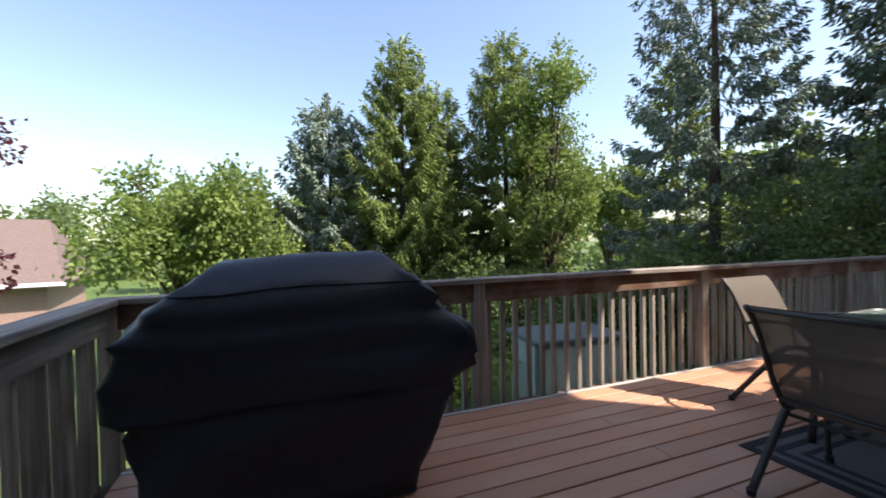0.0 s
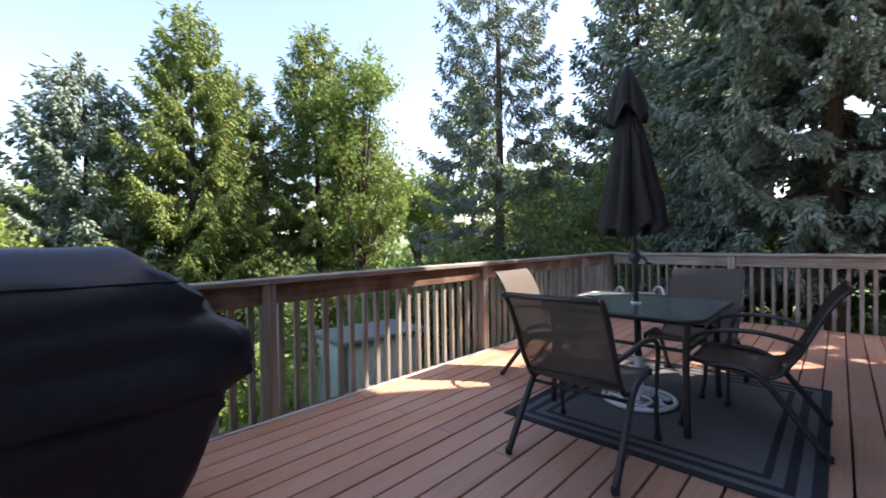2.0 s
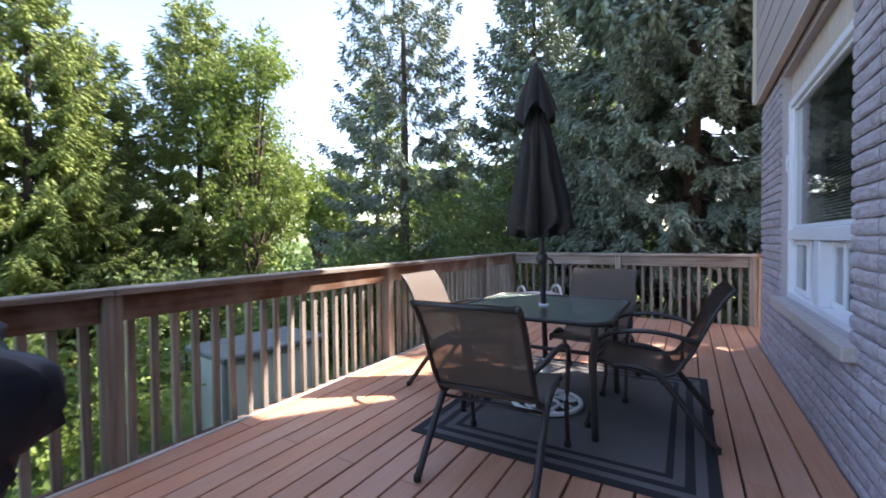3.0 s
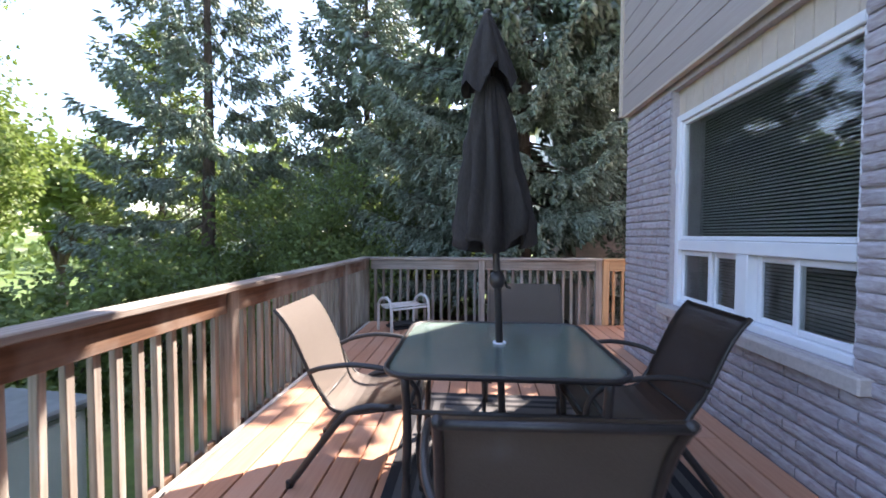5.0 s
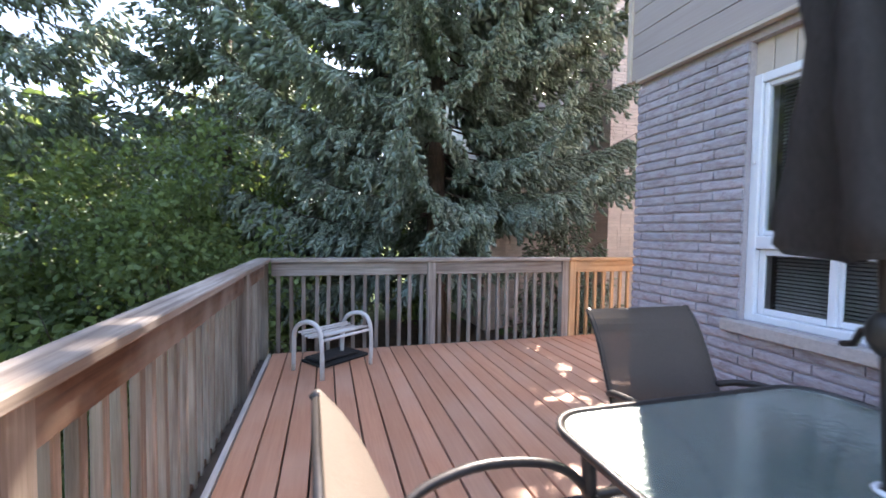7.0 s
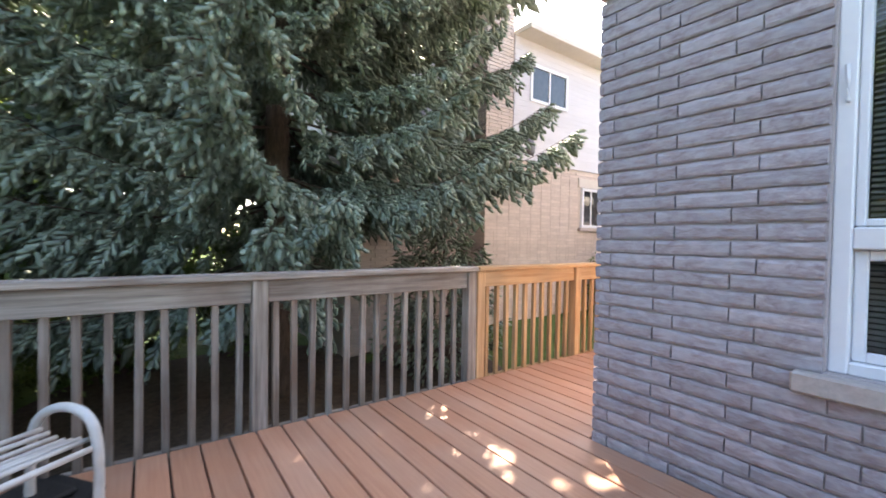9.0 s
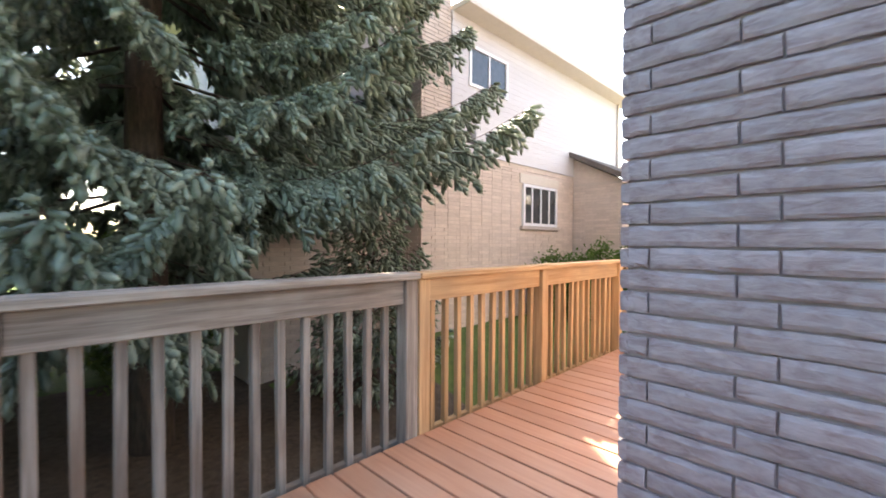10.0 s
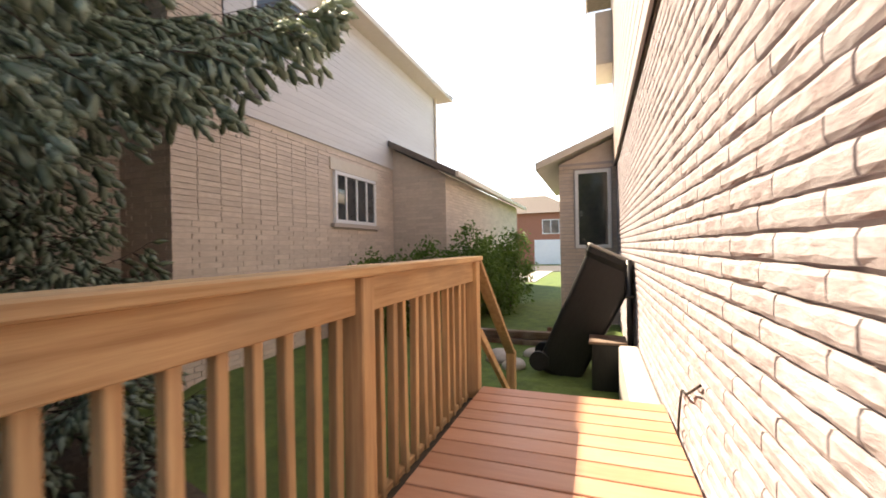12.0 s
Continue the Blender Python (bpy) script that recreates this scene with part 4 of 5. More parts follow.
# the row behind the long railing
spruce(4.45, 14.0, 9.2, 3.0, M_green, "tall bright green spruce in the row behind the deck", 21, foot=0.0, whorl=0.42, twigs=0.075, size=0.20, droop=0.18, power=0.66, shoot=0.105, curtain=0.9, fat=0.15)
spruce(2.2, 15.4, 7.5, 3.2, M_blue, "pale blue spruce in the row behind the deck", 22, foot=0.0, whorl=0.42, twigs=0.085, size=0.21, droop=0.14, power=0.7, shoot=0.12, curtain=0.7, tier=0.07)
spruce(6.3, 15.4, 8.4, 2.8, M_green, "slim green spruce in the row behind the deck", 23, foot=0.0, whorl=0.44, twigs=0.085, size=0.21, droop=0.2, power=0.66, shoot=0.12, curtain=0.8, fat=0.15)
spruce(8.3, 13.8, 9.9, 3.0, M_green, "dark green spruce in the row behind the deck", 24, foot=0.0, whorl=0.43, twigs=0.08, size=0.205, droop=0.25, power=0.6, shoot=0.11, curtain=0.85, fat=0.15)
spruce(14.2, 11.6, 9.0, 2.8, M_green, "green spruce further back in the row", 25, foot=0.2, whorl=0.6, twigs=0.14, size=0.28, droop=0.25, power=0.7, shoot=0.18)
broadleaf("maple_tree", 9.1, 12.4, lumps_of(3, 13, 1.7, 2.6, 8.2, 0.8, 1.2, 0.5), 0.13, 16000, M_leaf, "tall sunlit deciduous tree growing among the spruces", "tree", 31, 0.13)
broadleaf("maple_tree", 18.0, 4.6, lumps_of(7, 14, 2.4, 2.6, 8.6, 1.0, 1.5, 0.3), 0.19, 15000, M_leaf, "sunlit yellow-green maple showing between the spruces", "tree", 34, 0.16)
broadleaf("maple_tree", -1.9, 14.3, lumps_of(4, 17, 2.6, 1.1, 4.2, 0.9, 1.3, 0.3), 0.15, 22000, M_leaf, "round sunlit green maple beyond the yard", "tree", 32, 0.14)
broadleaf("plum_tree", -4.35, 8.4, [(0.9, 0.2, 3.9, 0.5), (0.4, 0, 2.8, 0.6), (-0.5, 0, 3.6, 1.0), (0.7, 0.2, 2.0, 0.45)], 0.10, 2600, M_leaf_purple, "purple-leaved plum tree at the edge of the yard", "tree", 33, 0.07)
# shrubs under and between the trees
broadleaf("shrub", 9.7, 4.6, lumps_of(5, 9, 1.2, 1.0, 3.1, 0.7, 1.0), 0.085, 15000, M_leaf_dark, "dense dark green shrub behind the corner of the deck", "shrub", 41, 0.05, group="shrubs")
broadleaf("shrub", 11.8, 4.9, lumps_of(6, 9, 1.4, 1.2, 3.4, 0.7, 1.1), 0.10, 12000, M_leaf_dark, "dense dark green shrub behind the corner of the deck", "shrub", 42, 0.05, group="shrubs")
for k, (sx, sy, sh) in enumerate(((5.2, 9.6, 2.2), (7.2, 9.4, 2.0), (2.6, 10.4, 1.9), (0.4, 11.2, 1.7), (9.4, 9.6, 2.4), (2.6, 6.3, 0.9), (6.0, 6.6, 1.3), (7.9, 6.9, 1.9), (9.2, 6.4, 2.2), (11.6, 6.6, 2.6), (6.6, 11.6, 2.2), (12.2, 8.9, 2.6), (13.2, 2.4, 2.4), (4.0, 12.0, 2.0), (14.6, 0.4, 2.2), (15.5, 3.0, 2.6), (8.6, 5.2, 1.4))):
    broadleaf("shrub", sx, sy, lumps_of(50 + k, 7, 1.0, 0.5, sh * (0.55 if sy > 9 else 0.9), 0.45, 0.75), 0.10, 5000, M_leaf if k in (3, 5, 15) else M_leaf_dark, "low green shrub beneath the spruces", "shrub", 60 + k, 0.04, group="shrubs")
for k, (sx, sy, sh) in enumerate(((10.6, -7.2, 1.45), (10.1, -8.2, 1.55), (9.7, -9.0, 1.6), (9.35, -9.9, 1.95), (9.0, -11.0, 2.0))):
    broadleaf("juniper_bush", sx, sy, lumps_of(80 + k, 9, 0.5, 0.35, sh - 0.3, 0.42, 0.62), 0.08, 6500, M_hedge, "trimmed green bush along the neighbour's brick wall", "bush", 90 + k, 0.04, group="bushes by the neighbour's wall")
# a distant belt of woods and trees beyond the yards
for k, (sx, sy, h, w) in enumerate(((-16, 38, 6.2, 4.5), (-8, 44, 6.6, 5), (1, 40, 7, 5), (12, 34, 7, 5), (22, 30, 8, 5), (30, 18, 8, 5), (26, 8, 8, 5), (-30, 30, 6.5, 5), (16, 17, 6.5, 3.4), (17.5, 10.5, 6.5, 3.2))):
    broadleaf("distant_tree", sx, sy, lumps_of(120 + k, 9, w * 0.55, h * 0.45, h * 0.85, w * 0.28, w * 0.42), 0.32, 5000, M_leaf if k % 3 else M_leaf_dark, "leafy tree in the distance", "tree", 130 + k, 0.2, group="distant trees")

rngb = np.random.default_rng(77)
P = []
for k in range(230):
    a = radians(rngb.uniform(-35, 215))
    r = rngb.uniform(52, 75)
    cx, cy, ch = r * math.cos(a), r * math.sin(a) + 5, rngb.uniform(2.2, 4.6)
    m_ = 90
    q = rngb.normal(size=(m_, 3)) * np.array((1.7, 1.7, ch * 0.33)) + np.array((cx, cy, -2.7 + ch * 0.62))
    P.append(q)
P = np.concatenate(P)
lv_, lf_ = leaf_template()
v_, f_ = scatter(lv_, lf_, P, rngb.normal(size=P.shape), rngb.uniform(0.7, 1.3, len(P)), rngb)
wood_belt = tagged(link_mesh("distant_woods", np_mesh("distant_woods", v_, f_), M_leaf_dark), "dark line of distant trees on the horizon", "woods", kind="stuff")
# ---------------------------------------------------------------- furniture of the deck
M_frame = surface("bronze_frame", (0.022, 0.019, 0.018), (0.040, 0.034, 0.031), grain=(40, 40, 40), rough=0.42, bump=0.08, vary=0.05, spec=0.5)


def sling_material(name):
    m = surface(name, (0.115, 0.096, 0.081), (0.17, 0.143, 0.119), grain=(260, 260, 260), fine=2, rough=0.8, bump=0.3, dirt=(0.165, 0.14, 0.115), dirt_scale=4, dirt_amount=0.3, vary=0.06, dist=0.001)
    n, l = m.node_tree.nodes, m.node_tree.links
    bs, out = n["Principled BSDF"], n["Material Output"]
    tr = n.new("ShaderNodeBsdfTransparent")
    mix = n.new("ShaderNodeMixShader"); mix.inputs[0].default_value = 0.07     # an open weave
    tl = n.new("ShaderNodeBsdfTranslucent"); tl.inputs["Color"].default_value = (0.30, 0.22, 0.15, 1)
    m2 = n.new("ShaderNodeMixShader"); m2.inputs[0].default_value = 0.18
    l.new(bs.outputs[0], m2.inputs[1]); l.new(tl.outputs[0], m2.inputs[2])
    l.new(m2.outputs[0], mix.inputs[1]); l.new(tr.outputs[0], mix.inputs[2]); l.new(mix.outputs[0], out.inputs["Surface"])
    return m


M_sling = sling_material("sling_mesh")
M_cap = surface("rubber_foot", (0.015, 0.015, 0.015), (0.025, 0.025, 0.025), rough=0.7, bump=0.05, vary=0)


def ribbon(profile, half, sag, thick=0.004, n=10):
    """Cloth stretched between two rails: profile (x, z) points, width 2 * half, sagging in the middle."""
    bm = bmesh.new()
    rows = []
    for i, (x, z) in enumerate(profile):
        row = []
        s = math.sin(math.pi * i / (len(profile) - 1))
        for k in range(n + 1):
            u = -1 + 2 * k / n
            row.append(bm.verts.new((x, u * half, z - sag * s * (1 - u * u))))
        rows.append(row)
    for a, b in zip(rows[:-1], rows[1:]):
        for k in range(n):
            bm.faces.new((a[k], a[k + 1], b[k + 1], b[k]))
    bmesh.ops.solidify(bm, geom=list(bm.faces), thickness=thick)
    return bm


def patio_chair():
    """A sling chair that faces +x: cloth back and seat on bent side rails, bowed arms that run down into the front legs."""
    ch = base("patio_chair", (0, 0, 0), 0, "", "chair", "chairs round the table")
    H = 0.255
    back = curve_points([(-0.435, 0, 0.895), (-0.385, 0, 0.835), (-0.338, 0, 0.755), (-0.295, 0, 0.66), (-0.25, 0, 0.56), (-0.205, 0, 0.46)], 16)
    seat = curve_points([(-0.205, 0, 0.46), (-0.15, 0, 0.40), (-0.05, 0, 0.385), (0.12, 0, 0.405), (0.24, 0, 0.425), (0.285, 0, 0.415), (0.295, 0, 0.39)], 16)
    part("backrest", ribbon([(p.x, p.z) for p in back], H + 0.013, 0.012), M_sling, ch, "taut brown mesh back")
    part("seat", ribbon([(p.x, p.z) for p in seat], H + 0.013, 0.028), M_sling, ch)
    for s in (-1, 1):
        part("side_rail", tube([(p.x - 0.012, s * H, p.z - 0.004) for p in back[:-2]] + [(p.x, s * H, p.z - 0.013) for p in seat[2:]], 0.0125, 8), M_frame, ch, smooth=True)
        arm = curve_points([(-0.27, s * (H + 0.01), 0.58), (-0.18, s * (H + 0.045), 0.615), (-0.02, s * (H + 0.06), 0.635), (0.17, s * (H + 0.06), 0.605), (0.27, s * (H + 0.05), 0.53), (0.29, s * (H + 0.04), 0.42), (0.285, s * (H + 0.035), 0.2), (0.31, s * (H + 0.035), 0.012)], 28)
        part("arm", tube(arm, 0.0135, 8), M_frame, ch, smooth=True)
        leg = curve_points([(0.16, s * (H + 0.010), 0.405), (0.03, s * (H + 0.018), 0.41), (-0.08, s * (H + 0.022), 0.375), (-0.17, s * (H + 0.025), 0.27), (-0.25, s * (H + 0.028), 0.165), (-0.365, s * (H + 0.03), 0.012)], 18)
        part("rear_leg", tube(leg, 0.0185, 8), M_frame, ch, smooth=True)
        for fx, fy in ((0.31, H + 0.035), (-0.365, H + 0.03)):
            part("foot_cap", join(tube([(fx, s * fy, 0.0), (fx - 0.002, s * fy, 0.03)], 0.020, 8)), M_cap, ch)
    for x, z in ((-0.20, 0.435), (0.27, 0.40), (-0.440, 0.878)):
        part("cross_bar", tube([(x, -H, z), (x, H, z)], 0.011, 8), M_frame, ch, smooth=True)
    part("cross_bar", tube([(-0.10, -H - 0.02, 0.335), (-0.10, H + 0.02, 0.335)], 0.010, 8), M_frame, ch, smooth=True)
    return ch


chair = patio_chair()
spots = [((3.0, 1.53), 2, "dark brown mesh sling patio chair at the table's end"),
         ((4.0, 2.26), -88, "brown mesh sling chair lit pale by sun beside the railing"),
         ((3.92, 0.90), 91, "dark brown mesh sling patio chair standing before the brick wall"),
         ((4.47, 1.33), 178, "brown mesh sling patio chair half in sun at the table")]
for k, ((cx, cy), turn, text) in enumerate(spots):
    m = pose(cx, cy, 0.008 if k != 1 else 0.002, 0, 0, turn)
    if k == 0:
        ob = chair; ob.matrix_basis = m
    else:
        ob = copy_thing(chair, m)
    ob["label"] = text


def rounded(hx, hy, r, n=6):
    out = []
    for cx, cy, a0 in ((hx - r, hy - r, 0), (-hx + r, hy - r, 90), (-hx + r, -hy + r, 180), (hx - r, -hy + r, 270)):
        for k in range(n + 1):
            a = radians(a0 + 90 * k / n)
            out.append((cx + r * math.cos(a), cy + r * math.sin(a)))
    return out


def plate(outline, z0, z1, bevel=0.0):
    bm = bmesh.new()
    f = bm.faces.new([bm.verts.new((x, y, z0)) for x, y in outline])
    ex = bmesh.ops.extrude_face_region(bm, geom=[f])
    bmesh.ops.translate(bm, verts=[g for g in ex["geom"] if isinstance(g, bmesh.types.BMVert)], vec=(0, 0, z1 - z0))
    if bevel:
        bmesh.ops.bevel(bm, geom=list(bm.edges), offset=bevel, segments=1, affect="EDGES")
    return bm


M_tableglass = bpy.data.materials.new("pebbled_glass")
M_tableglass.use_nodes = True
_n, _l = M_tableglass.node_tree.nodes, M_tableglass.node_tree.links
_b = _n["Principled BSDF"]
_b.inputs["Base Color"].default_value = (0.48, 0.60, 0.56, 1)
_b.inputs["Transmission Weight"].default_value, _b.inputs["Roughness"].default_value, _b.inputs["IOR"].default_value = 0.85, 0.10, 1.5
_t = _n.new("ShaderNodeTexNoise"); _t.inputs["Scale"].default_value = 55; _t.inputs["Detail"].default_value = 2
_c = _n.new("ShaderNodeTexCoord"); _l.new(_c.outputs["Object"], _t.inputs["Vector"])
_u = _n.new("ShaderNodeBump"); _u.inputs["Strength"].default_value, _u.inputs["Distance"].default_value = 0.25, 0.004
_l.new(_t.outputs["Fac"], _u.inputs["Height"]); _l.new(_u.outputs[0], _b.inputs["Normal"])

TX, TY, TZ, TH = 3.89, 1.56, 0.70, 0.515
table = base("patio_table", (TX, TY, 0.008), 0, "square glass-topped patio table with dark metal frame and rounded corners", "table")
gl = plate(rounded(TH - 0.012, TH - 0.012, 0.11), TZ - 0.010, TZ - 0.004)
tt = part("tabletop", gl, M_tableglass, table, "pebbled greenish glass")
tt.visible_shadow = False
bm = bmesh.new()
prof = [(0.010, 0.010), (0.012, -0.004), (0.004, -0.016), (-0.016, -0.016), (-0.016, -0.004), (-0.004, -0.003), (-0.004, 0.008)]
ring_pts = rounded(TH, TH, 0.12, 8)
loops = []
for i, (x, y) in enumerate(ring_pts):
    nrm = Vector((x, y, 0)) - Vector((max(-TH + 0.12, min(TH - 0.12, x)), max(-TH + 0.12, min(TH - 0.12, y)), 0))
    nrm.normalize()
    loops.append([bm.verts.new((x + nrm.x * a, y + nrm.y * a, TZ - 0.008 + b)) for a, b in prof])
for i in range(len(loops)):
    A, Bq = loops[i], loops[(i + 1) % len(loops)]
    for k in range(len(prof)):
        bm.faces.new((A[k], A[(k + 1) % len(prof)], Bq[(k + 1) % len(prof)], Bq[k]))
part("rim", bm, M_frame, table, smooth=True)
for sx in (-1, 1):
    for sy in (-1, 1):
        part("leg", tube(curve_points([(sx * 0.43, sy * 0.43, TZ - 0.03), (sx * 0.42, sy * 0.42, 0.4), (sx * 0.43, sy * 0.43, 0.0)], 10), 0.02, 10), M_frame, table, smooth=True)
for a, b in (((-0.42, -0.42), (0.42, -0.42)), ((0.42, -0.42), (0.42, 0.42)), ((0.42, 0.42), (-0.42, 0.42)), ((-0.42, 0.42), (-0.42, -0.42))):
    part("apron_bar", tube([(a[0], a[1], 0.50), (b[0], b[1], 0.50)], 0.012, 8), M_frame, table, smooth=True)
part("pole_ring", tube([(0.03 * math.cos(a), 0.03 * math.sin(a), TZ + 0.002) for a in np.linspace(0, 2 * math.pi, 17)], 0.006, 6, cap=False), M_vinyl, table, "white plastic ring")

# closed umbrella
M_cloth = surface("umbrella_cloth", (0.062, 0.053, 0.05), (0.092, 0.080, 0.075), grain=(120, 120, 30), fine=3, rough=0.85, bump=0.15, dirt=(0.09, 0.08, 0.075), dirt_scale=3, vary=0, dist=0.002)
umb = base("patio_umbrella", (TX, TY, 0.02), 0, "closed dark grey-brown patio umbrella standing through the table", "umbrella")
umb.matrix_basis = pose(TX - 0.029, TY - 0.029, 0.02, -2.4, 2.4, 0)      # it leans a little toward the corner of the deck
part("pole", tube([(0, 0, 0.02), (0, 0, 2.40)], 0.019, 12), M_frame, umb, smooth=True)


def folded_cloth(levels, folds, seed, n=96):
    """Gathered cloth hanging round a pole: (z, radius, fold depth) levels."""
    rng = random.Random(seed)
    ph = [rng.uniform(0, 6.28) for _ in range(6)]
    bm = bmesh.new()
    rows = []
    for z, r, dep in levels:
        row = []
        for k in range(n):
            a = 2 * math.pi * k / n
            w = abs(math.sin(folds * a / 2 + ph[0] + 0.35 * math.sin(2 * a + ph[1]) + 0.25 * math.sin(z * 3 + ph[2])))
            w = 1 - w ** 0.5
            q = r * (1 + 0.10 * math.sin(a + ph[3] + z) + 0.08 * math.sin(3 * a + ph[4] - 2 * z) + 0.10 * noise.noise((math.cos(a) * 2.2, math.sin(a) * 2.2, z * 3.5)) + 0.05 * noise.noise((math.cos(a) * 6, math.sin(a) * 6, z * 5))) - dep * w
            drop = (0.045 * math.sin(folds * a / 2 + ph[5]) + 0.03 * math.sin(5 * a + ph[1])) * (1 if z == levels[-1][0] else 0)
            row.append(bm.verts.new((q * math.cos(a), q * math.sin(a), z + drop)))
        rows.append(row)
    for A, Bq in zip(rows[:-1], rows[1:]):
        for k in range(n):
            bm.faces.new((A[k], A[(k + 1) % n], Bq[(k + 1) % n], Bq[k]))
    bmesh.ops.solidify(bm, geom=list(bm.faces), thickness=0.004)
    return bm


def hanging_canopy(seed, n=120):
    """The closed canopy: eight panels of unequal width that hang in deep folds to an uneven hem."""
    rng = random.Random(seed)
    lobes = [(k * 2 * math.pi / 8 + rng.uniform(-0.16, 0.16), rng.uniform(0.75, 1.12), rng.uniform(-0.03, 0.11)) for k in range(8)]
    lobes[7] = (-0.95, 1.25, 0.05)      # two panels that stand out from the rest
    lobes[2] = (1.9, 1.25, 0.02)
    heights = [2.07, 2.03, 1.97, 1.90, 1.82, 1.74, 1.65, 1.56, 1.47, 1.38, 1.30, 1.235, 1.19, 1.165]
    bm, rows = bmesh.new(), []
    for i, z in enumerate(heights):
        s = (2.07 - z) / (2.07 - 1.165)
        row = []
        for k in range(n):
            a = 2 * math.pi * k / n
            best, hem = 0.0, 0.0
            for ang, size, lift in lobes:
                d = abs((a - ang + 0.10 * math.sin(5 * s + ang * 3) + math.pi) % (2 * math.pi) - math.pi) / 0.44
                w = max(0.0, 1 - d ** 1.7)
                if w * size > best:
                    best, hem = w * size, lift * w
            r = 0.045 + 0.022 * min(1.0, s * 5) + (0.135 * s ** 0.8) * best + 0.014 * s
            r += 0.030 * s * noise.noise((math.cos(a) * 2.5, math.sin(a) * 2.5, z * 3)) + 0.012 * noise.noise((math.cos(a) * 7, math.sin(a) * 7, z * 6))
            crease = noise.noise((math.cos(a) * 2.2 + z * 2.6, math.sin(a) * 2.2, z * 2.0 + 7))
            r += 0.018 * (1 - min(1.0, abs(crease) * 4)) ** 2
            if i == len(heights) - 1:      # the hem turns in
                r *= 0.84
            row.append(bm.verts.new((r * math.cos(a), r * math.sin(a), z + hem * max(0.0, s - 0.55) / 0.45)))
        rows.append(row)
    for A, Bq in zip(rows[:-1], rows[1:]):
        for k in range(n):
            bm.faces.new((A[k], A[(k + 1) % n], Bq[(k + 1) % n], Bq[k]))
    bmesh.ops.solidify(bm, geom=list(bm.faces), thickness=0.004)
    return bm


canopy = part("canopy", hanging_canopy(12), M_cloth, umb, smooth=True)
part("vent_flap", folded_cloth([(2.42, 0.022, 0.0), (2.36, 0.05, 0.012), (2.26, 0.09, 0.03), (2.16, 0.125, 0.045), (2.08, 0.145, 0.055), (2.04, 0.15, 0.06)], 8, 3), M_cloth, canopy, smooth=True)
bm = bmesh.new()
bmesh.ops.create_uvsphere(bm, u_segments=12, v_segments=8, radius=0.022)
bmesh.ops.translate(bm, verts=bm.verts, vec=(0, 0, 2.43))
part("finial", bm, M_frame, umb, smooth=True)
hub = bmesh.new()
bmesh.ops.create_uvsphere(hub, u_segments=16, v_segments=10, radius=0.042)
bmesh.ops.scale(hub, vec=(1, 1, 1.25), verts=hub.verts)
bmesh.ops.translate(hub, verts=hub.verts, vec=(0, 0, 1.02))
cb = part("crank_box", hub, M_frame, umb, smooth=True)
part("crank_handle", tube([(0.03, -0.02, 1.02), (0.075, -0.045, 1.01), (0.095, -0.055, 0.975), (0.13, -0.075, 0.965)], 0.008, 8), M_frame, cb, smooth=True)
for k in range(8):
    a = 2 * math.pi * k / 8 + 0.2
    part("rib", tube([(0.03 * math.cos(a), 0.03 * math.sin(a), 2.3), (0.075 * math.cos(a), 0.075 * math.sin(a), 1.22)], 0.005, 5), M_frame, umb)

# cast base of the umbrella
ub = base("umbrella_base", (TX - 0.024, TY - 0.024, 0.0085), 0, "white cast metal umbrella base with pierced scrollwork", "umbrella base")
M_white = surface("white_paint_metal", (0.66, 0.66, 0.64), (0.74, 0.74, 0.72), grain=(30, 30, 30), rough=0.45, bump=0.08, dirt=(0.5, 0.48, 0.44), dirt_amount=0.3, vary=0.03)
part("rim_ring", tube([(0.235 * math.cos(a), 0.235 * math.sin(a), 0.018) for a in np.linspace(0, 2 * math.pi, 41)], 0.017, 8, cap=False), M_white, ub, smooth=True)
part("collar", tube([(0, 0, 0.0), (0, 0, 0.10), (0, 0, 0.32)], 0.03, 12, [0.075, 0.034, 0.027]), M_white, ub, smooth=True)
for k in range(8):
    a0 = 2 * math.pi * k / 8
    pts = []
    for i in range(22):
        s = i / 21
        ang = a0 + 0.32 * math.sin(s * 6.0)
        pts.append(((0.06 + 0.165 * s) * math.cos(ang), (0.06 + 0.165 * s) * math.sin(ang), 0.052 - 0.036 * s))
    part("scroll", tube(pts, 0.011, 6), M_white, ub, smooth=True)
for k in range(8):
    a0 = 2 * math.pi * (k + 0.5) / 8
    part("scroll", tube([(0.165 * math.cos(a0) + 0.032 * math.cos(a), 0.165 * math.sin(a0) + 0.032 * math.sin(a), 0.03) for a in np.linspace(0, 5.2, 14)], 0.009, 6), M_white, ub, smooth=True)

# rug with banded border
RX0, RX1, RY0, RY1 = 3.05, 4.99, 0.53, 2.14
M_rug = surface("rug_grey", (0.070, 0.066, 0.064), (0.125, 0.118, 0.113), grain=(160, 160, 160), fine=3, rough=0.95, bump=0.5, dirt=(0.15, 0.14, 0.13), dirt_scale=3, vary=0, dist=0.002)
M_rug_black = surface("rug_black", (0.016, 0.016, 0.018), (0.028, 0.028, 0.031), grain=(160, 160, 160), fine=3, rough=0.95, bump=0.5, vary=0, dist=0.002)
rug = base("outdoor_rug", ((RX0 + RX1) / 2, (RY0 + RY1) / 2, 0), 0, "grey flat-woven outdoor rug with black border bands under the table", "rug")
hx, hy = (RX1 - RX0) / 2, (RY1 - RY0) / 2
part("field", plate(rounded(hx, hy, 0.006, 2), 0.002, 0.006), M_rug, rug)
